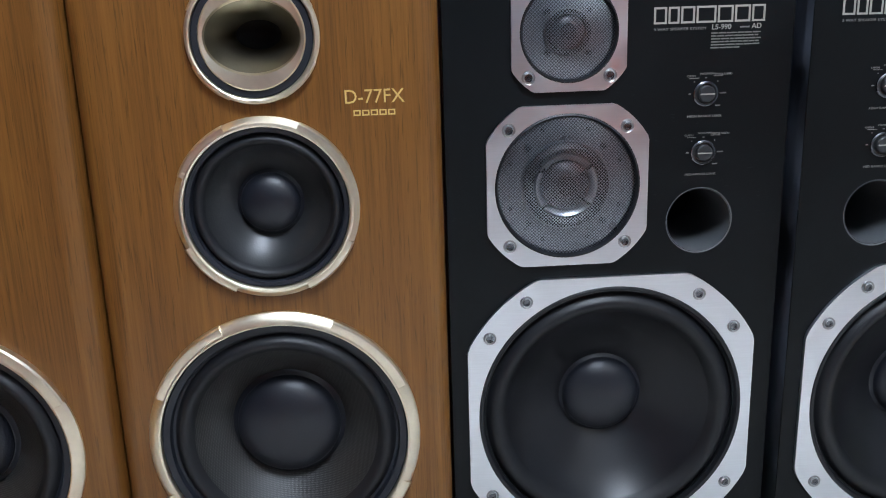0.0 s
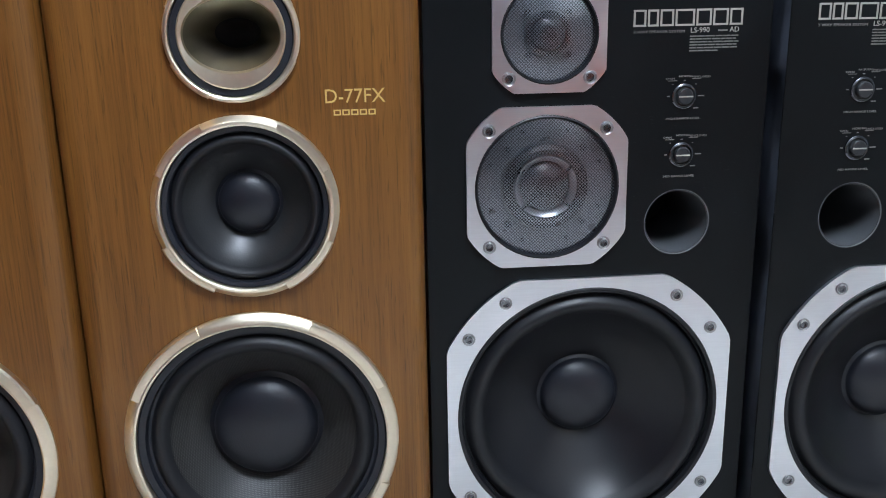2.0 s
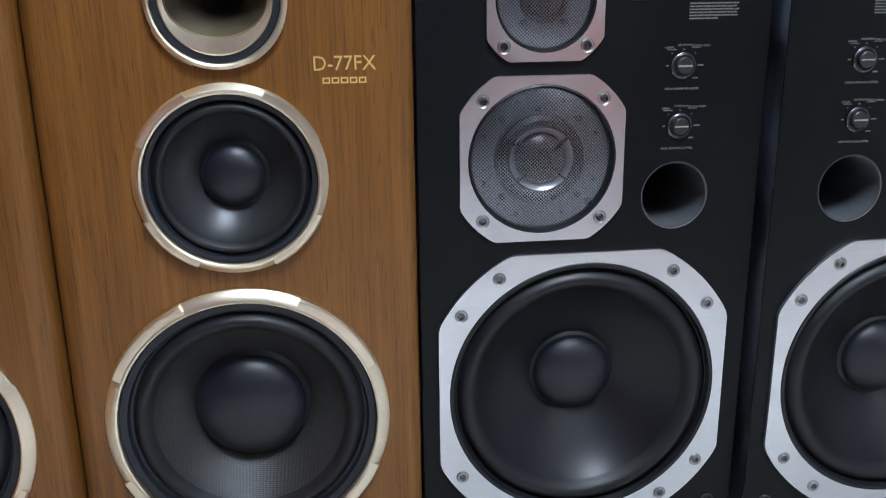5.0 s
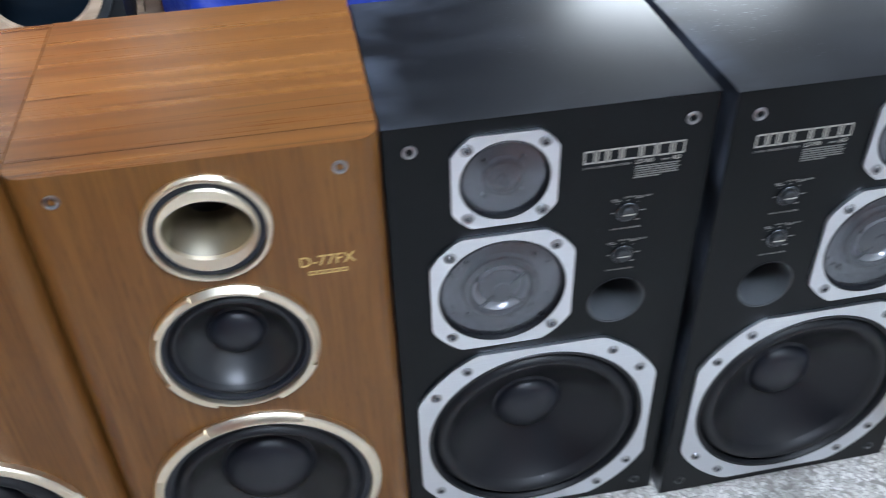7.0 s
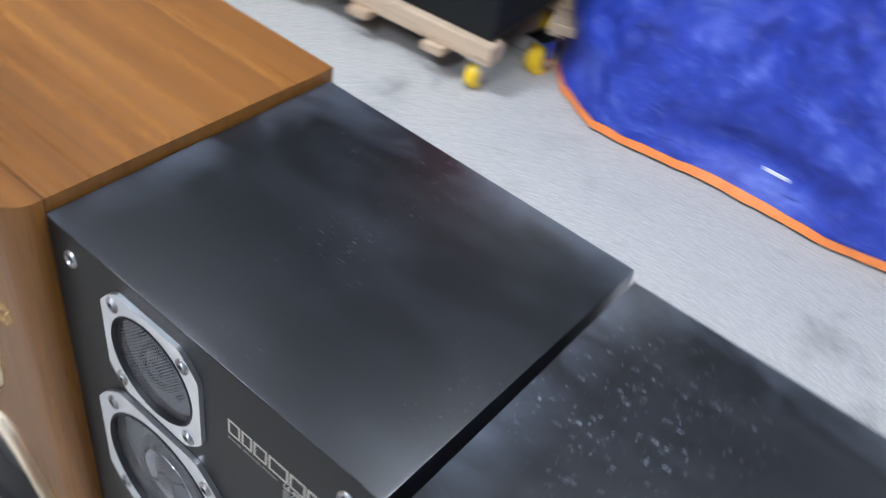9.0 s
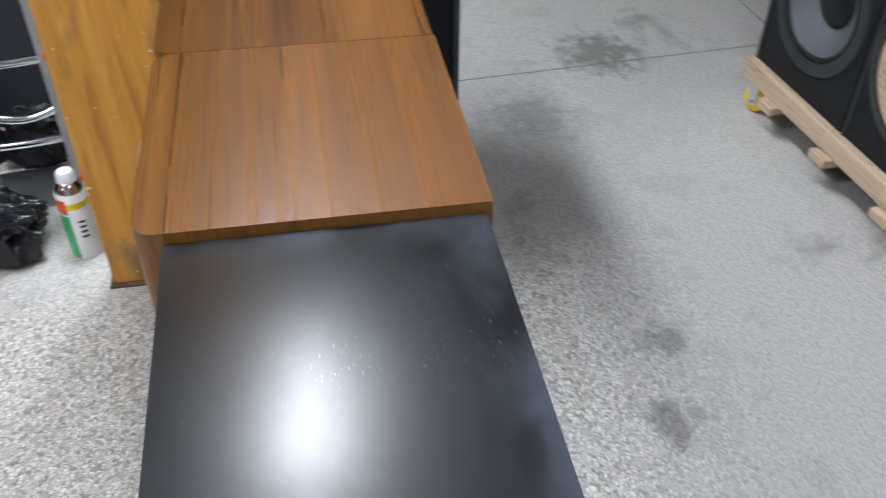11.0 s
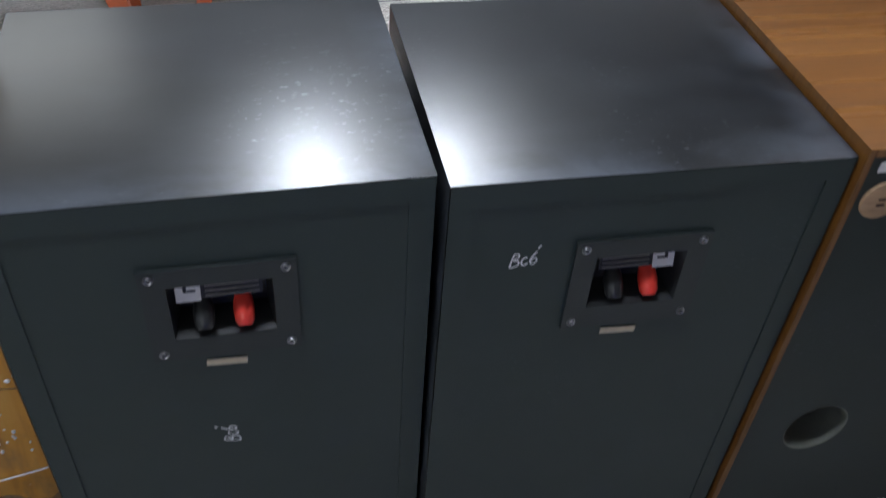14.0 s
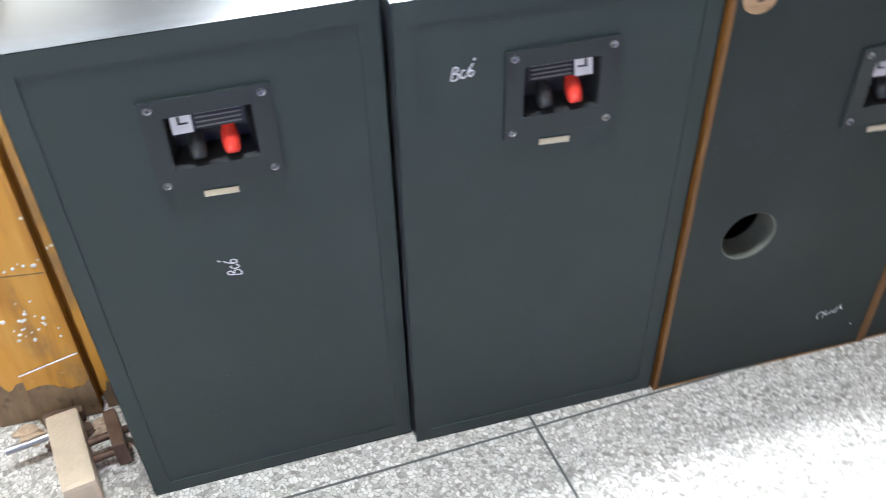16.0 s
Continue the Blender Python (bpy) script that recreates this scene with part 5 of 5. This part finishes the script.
# ---------------------------------------------------------------- chairs
def plastic_chair(m, label, worn=False):
    """A terracotta moulded chair: it faces -y, rear feet on y = 0, its middle on x = 0."""
    top = tagged(new("plastic_chair"), label, "chair", "terracotta plastic chairs")
    top.matrix_basis = m
    sw, seat_z, fy = 0.215, 0.405, -0.405

    def leg(x0, y0, x1, y1, w0, w1, lab="leg", z1=seat_z - 0.005):
        bm = bmesh.new()
        rows = []
        for k in range(7):
            t = k / 6
            x, y, z = x0 + (x1 - x0) * t ** 1.5, y0 + (y1 - y0) * t ** 1.5, z1 * t
            w = w0 + (w1 - w0) * t
            sx, sy = (1 if x0 > 0 else -1), (1 if y0 > -0.2 else -1)
            rows.append([bm.verts.new(v) for v in ((x, y, z), (x - sx * w, y, z), (x - sx * w, y - sy * 0.006, z), (x - sx * 0.006, y - sy * 0.006, z), (x - sx * 0.006, y - sy * w, z), (x, y - sy * w, z))])
        for p, q in zip(rows, rows[1:]):
            for i in range(6):
                bm.faces.new((p[i], p[(i + 1) % 6], q[(i + 1) % 6], q[i]))
        bm.faces.new(rows[0])
        bm.faces.new(rows[-1])
        return part("leg", bm, CHAIR_RED, top, "tapered terracotta leg")

    for s in (-1, 1):
        leg(s * 0.157, 0.0, s * 0.20, -0.085, 0.030, 0.062)
        leg(s * 0.188, fy, s * 0.203, fy + 0.055, 0.034, 0.050)
    if worn:
        part("worn_tip", box_bm(0.128, 0.160, -0.0006, 0.0022, 0.004, 0.032, 0.001), CHAIR_WORN, top, "scraped pale foot")
    # seat with a turned-down apron
    bm = bmesh.new()
    n = 14
    rows = []
    for j in range(n + 1):
        y = fy + 0.045 + 0.300 * j / n
        row = []
        for i in range(n + 1):
            x = -sw + 2 * sw * i / n
            z = seat_z + 0.012 - 0.022 * (1 - (2 * i / n - 1) ** 2) * math.sin(math.pi * min(1, j / n)) - (0.010 if j == 0 else 0)
            row.append(bm.verts.new((x, y, z)))
        rows.append(row)
    for j in range(n):
        for i in range(n):
            bm.faces.new((rows[j][i], rows[j][i + 1], rows[j + 1][i + 1], rows[j + 1][i]))
    rim = [e for e in bm.edges if len(e.link_faces) == 1]
    got = bmesh.ops.extrude_edge_only(bm, edges=rim)
    bmesh.ops.translate(bm, vec=(0, 0, -0.055), verts=[g for g in got["geom"] if isinstance(g, bmesh.types.BMVert)])
    part("seat", bm, CHAIR_RED, top, "moulded terracotta seat", 50)
    # rear posts and slotted back
    for s in (-1, 1):
        bm = bmesh.new()
        last = None
        for k in range(9):
            t = k / 8
            x, y, z = s * (0.20 + 0.012 * t), -0.085 + 0.10 * t * t + 0.02 * t, seat_z - 0.06 + 0.46 * t
            w = 0.055 - 0.02 * t
            row = [bm.verts.new(v) for v in ((x, y, z), (x - s * 0.018, y + 0.012, z), (x - s * 0.018, y - w + 0.012, z), (x, y - w, z))]
            if last:
                for i in range(4):
                    bm.faces.new((last[i], last[(i + 1) % 4], row[(i + 1) % 4], row[i]))
            last = row
        bm.faces.new(last)
        part("back_post", bm, CHAIR_RED, top, "terracotta back post", 50)
    for z0, z1 in ((seat_z - 0.075, seat_z + 0.018), (seat_z + 0.034, seat_z + 0.075), (seat_z + 0.092, seat_z + 0.15), (seat_z + 0.168, seat_z + 0.23), (seat_z + 0.25, seat_z + 0.40)):
        bm = bmesh.new()
        last = None
        for i in range(11):
            x = -0.192 + 0.384 * i / 10
            c = 0.020 * (1 - (2 * i / 10 - 1) ** 2)
            f0, f1 = [-0.085 + 0.10 * ((z - seat_z + 0.06) / 0.46) ** 2 + 0.02 * (z - seat_z + 0.06) / 0.46 for z in (z0, z1)]
            row = [bm.verts.new(v) for v in ((x, f0 + c - 0.01, z0), (x, f0 + c, z0), (x, f1 + c, z1), (x, f1 + c - 0.01, z1))]
            if last:
                for k in range(4):
                    bm.faces.new((last[k], last[(k + 1) % 4], row[(k + 1) % 4], row[k]))
            else:
                bm.faces.new(row)
            last = row
        bm.faces.new(last)
        part("back_slat", bm, CHAIR_RED, top, "curved terracotta back slat", 40)
    if worn:
        part("price_label", box_bm(-0.012, 0.012, 0, 0.0015, 0, 0.032), WHITE_PAPER, top, "small white label").matrix_basis = pose(0.0, -0.062, seat_z - 0.05, 0, 8, 0)
    return top


plastic_chair(pose(-0.570, -0.885, 0, 0, 0, 4), "terracotta plastic chair with a scraped foot and a bag on it", True)
plastic_chair(pose(0.675, -1.42, 0, 0, 0, 270), "terracotta plastic chair standing empty on the terrazzo")
plastic_chair(pose(0.80, -1.27, 0, 0, 0, 96), "terracotta plastic chair standing beside an empty one")

bag = tagged(new("shoulder_bag"), "dark patterned shoulder bag with a brown strap on the chair", "bag")
bag.matrix_basis = pose(-0.50, -1.06, 0.40)
bm = bmesh.new()
bmesh.ops.create_icosphere(bm, subdivisions=4, radius=1)
for v in bm.verts:
    k = 1 + 0.25 * noise.noise(v.co * 2.3) + 0.1 * noise.noise(v.co * 7)
    v.co = Vector((v.co.x * 0.085 * k, v.co.y * 0.10 * k, max(-0.03, v.co.z * 0.06 * k) + 0.045))
part("pouch", bm, BAG_CLOTH, bag, "dark patterned cloth pouch", 60)
bm = bmesh.new()
last = None
for p in bend([(0.03, 0.02, 0.07), (0.12, 0.03, 0.055), (0.156, 0.042, 0.01), (0.158, 0.040, -0.08), (0.159, 0.035, -0.135), (0.160, 0.065, -0.150), (0.159, 0.105, -0.115), (0.157, 0.155, -0.035), (0.152, 0.175, 0.03), (0.10, 0.14, 0.055), (0.03, 0.05, 0.07)], 6):
    side = Vector((0.005, 0.018, 0.010))
    row = [bm.verts.new(q) for q in (p - side, p + side, p + side + Vector((0.003, 0, 0.001)), p - side + Vector((0.003, 0, 0.001)))]
    if last:
        for i in range(4):
            bm.faces.new((last[i], last[(i + 1) % 4], row[(i + 1) % 4], row[i]))
    last = row
part("strap", bm, BROWN_STRAP, bag, "dark brown webbing strap hanging in a loop", 60)
part("buckle", box_bm(0.108, 0.138, 0.012, 0.050, 0.060, 0.068, 0.003), CHROME, bag, "bright buckle")

tape = tagged(part("tape_scrap", box_bm(-0.026, 0.026, -0.007, 0.007, 0.001, 0.004, 0.001), SMOKE_TAPE), "scrap of yellowed tape lying on the terrazzo", "tape scrap")
tape.matrix_basis = pose(-0.285, -0.996, 0, 0, 0, -28)

# ---------------------------------------------------------------- yellow cabinet and iron clamp beside the black speakers
yellow = tagged(new("wooden_cabinet"), "yellow-varnished wooden cabinet, worn and paint-spotted at its foot", "cabinet")
yellow.matrix_basis = pose(0.815, 0.128, 0)
for x0, x1, dy in ((-0.012, 0.022, 0.0), (0.031, 0.122, 0.008), (0.124, 0.185, -0.006)):
    part("plank", box_bm(x0, x1, -0.02 + dy, dy, 0.002, 0.78, 0.002), YELLOW_WOOD, yellow, "yellow-varnished upright plank")
part("carcass", box_bm(-0.010, 0.180, -0.09, -0.027, 0.002, 0.775, 0.002), YELLOW_WOOD, yellow, "yellow-varnished carcass")
part("cord", tube_bm(bend([(0.122, 0.011, 0.118), (0.08, 0.012, 0.130), (0.032, 0.011, 0.142)], 6), 0.0013, 6), WHITE_PAPER, yellow, "thin white cord")

for x0, x1, dy, h in ((-0.012, 0.022, 0.0012, 0.05), (0.031, 0.122, 0.0092, 0.075), (0.124, 0.185, -0.0048, 0.085)):
    crest = [(x1 - (x1 - x0) * i / 16, h + 0.022 * noise.noise((x1 * 40 + i * 0.24, h * 9, 0.3)) + 0.003 * noise.noise((i * 0.9, x0 * 50, 4.0))) for i in range(17)]
    part("dirty_foot", plate([(x0, 0.002), (x1, 0.002)] + crest, [], dy, -0.001), DIRTY_WOOD, yellow, "grey-brown dirt-worn plank foot")
drips = bmesh.new()
rnd = random.Random(8)
for i in range(34):
    if i < 10:
        x, z, r = 0.036 + 0.009 * i + rnd.uniform(-0.003, 0.003), 0.318 + rnd.uniform(-0.006, 0.006), rnd.uniform(0.0012, 0.004)
    else:
        x, z, r = rnd.triangular(0.036, 0.119, 0.095), rnd.triangular(0.15, 0.27, 0.20), rnd.uniform(0.0012, 0.0036)
    lathe([(r, 0.0081), (r * 0.75, 0.0092), (0.0, 0.0096)], 8, 1.0, rnd.uniform(0.7, 1.4), x, z, drips)
tagged(part("paint_drips", drips, WHITE_PAPER, yellow, "", 60), "pale paint drips", kind="stuff")
for z, x0, x1 in ((0.30, 0.033, 0.120), (0.52, 0.033, 0.120)):
    part("crack", tube_bm(bend([(x0, 0.0082, z), ((x0 + x1) / 2, 0.0082, z + 0.004), (x1, 0.0082, z + 0.010)], 5), 0.0008, 5), DIRTY_WOOD, yellow, "thin dark crack")
clamp = tagged(new("iron_clamp"), "rusty iron clamp gripping a pale wood block", "clamp")
clamp.matrix_basis = pose(0.885, 0.215, 0, 0, 0, 12)
wb = part("wood_block", box_bm(-0.024, 0.024, -0.05, 0.10, 0.002, 0.055, 0.008), BLOCK_WOOD, clamp, "pale worn wood block")
for y, z, x0, x1 in ((-0.02, 0.045, 0.0, 0.085), (0.012, 0.035, -0.105, 0.0), (0.035, 0.022, -0.08, 0.0)):
    part("bolt", tube_bm([(x0, y, z), (x1, y, z)], 0.006, 10), BRONZE if x0 < 0 else STEEL, clamp, "iron bolt", 60)
part("bolt_head", lathe([(0.0, -0.008), (0.011, -0.006), (0.011, 0.006), (0.0, 0.008)], 8), BRONZE, clamp, "square iron bolt head").matrix_basis = pose(-0.108, 0.012, 0.035, 0, 0, 90)
part("jaw", box_bm(-0.075, -0.055, -0.025, 0.05, 0.002, 0.05, 0.005), BRONZE, clamp, "rusty iron jaw")
part("wing_nut", box_bm(-0.03, 0.03, -0.085, -0.060, 0.002, 0.03, 0.008), BRONZE, clamp, "rusty wing nut")
for i in range(14):
    rnd = random.Random(40 + i)
    crumpled("scrap_iron", (0.84 + rnd.random() * 0.12, 0.145 + rnd.random() * 0.045), (0.010 + rnd.random() * 0.010, 0.010, 0.008), i * 1.7, BRONZE if i % 3 else PALE_WOOD, "small rusty scrap on the floor by the cabinet", "scrap", 0.5, detail=2.0)

# bottles in a wire crate at the far side of the black speakers
wire = tagged(new("wire_crate"), "wire crate with bent bars standing on the floor", "crate")
wire.matrix_basis = pose(0.905, -0.03, 0) @ Matrix.Diagonal((1, 1, 2.0, 1))
for z in (0.006, 0.05, 0.10):
    part("wire_hoop", tube_bm([(-0.09, -0.09, z), (0.09, -0.09, z), (0.09, 0.05, z), (-0.09, 0.05, z), (-0.09, -0.09, z)], 0.003, 6), STEEL, wire, "steel wire hoop")
for k in range(5):
    part("wire_bar", tube_bm([(-0.09 + 0.045 * k, -0.09, 0.003), (-0.09 + 0.045 * k, -0.09, 0.10)], 0.0025, 6), STEEL, wire, "steel wire upright")
part("base_board", box_bm(-0.085, 0.085, -0.085, 0.045, 0.009, 0.022), PALE_WOOD, wire, "pine base board")
for i, (x, y, mt, lab) in enumerate(((0.842, -0.03, CAN_YELLOW, "yellow plastic bottle in the wire crate"), (0.885, -0.005, CAN_RED, "red plastic bottle in the wire crate"), (0.890, -0.06, CAN_GREEN, "green plastic bottle in the wire crate"))):
    bt = tagged(new("bottle"), lab, "bottle")
    bt.matrix_basis = pose(x, y, 0.0445, -90) @ Matrix.Diagonal((1, (1.55, 1.9, 1.75)[i], 1, 1))
    part("body", lathe([(0.0, 0.0), (0.018, 0.0), (0.02, -0.004), (0.02, -0.075), (0.008, -0.095), (0.008, -0.105)], 24), mt, bt, "coloured plastic body", 40)
    part("cap", lathe([(0.009, -0.103), (0.009, -0.118), (0.0, -0.119)], 20), WHITE_PAPER if i != 1 else CAN_RED, bt, "screw cap", 40)

# tall red locker and white post at the back of the room
locker = tagged(new("locker"), "tall red metal locker against stacked goods", "locker")
locker.matrix_basis = pose(-1.12, 2.25, 0)
part("body", box_bm(0, 0.42, 0.006, 0.4, 0, 2.45, 0.006), RED_CLOTH, locker, "red painted body")
part("door", box_bm(0.015, 0.405, -0.01, 0.007, 0.04, 2.42, 0.004), RED_CLOTH, locker, "red door")
tagged(part("trim", box_bm(-0.66, -0.575, 2.24, 2.33, 0, ROOM_H, 0.004), WHITE_METAL), "white painted post from floor to ceiling", "post", kind="structure")
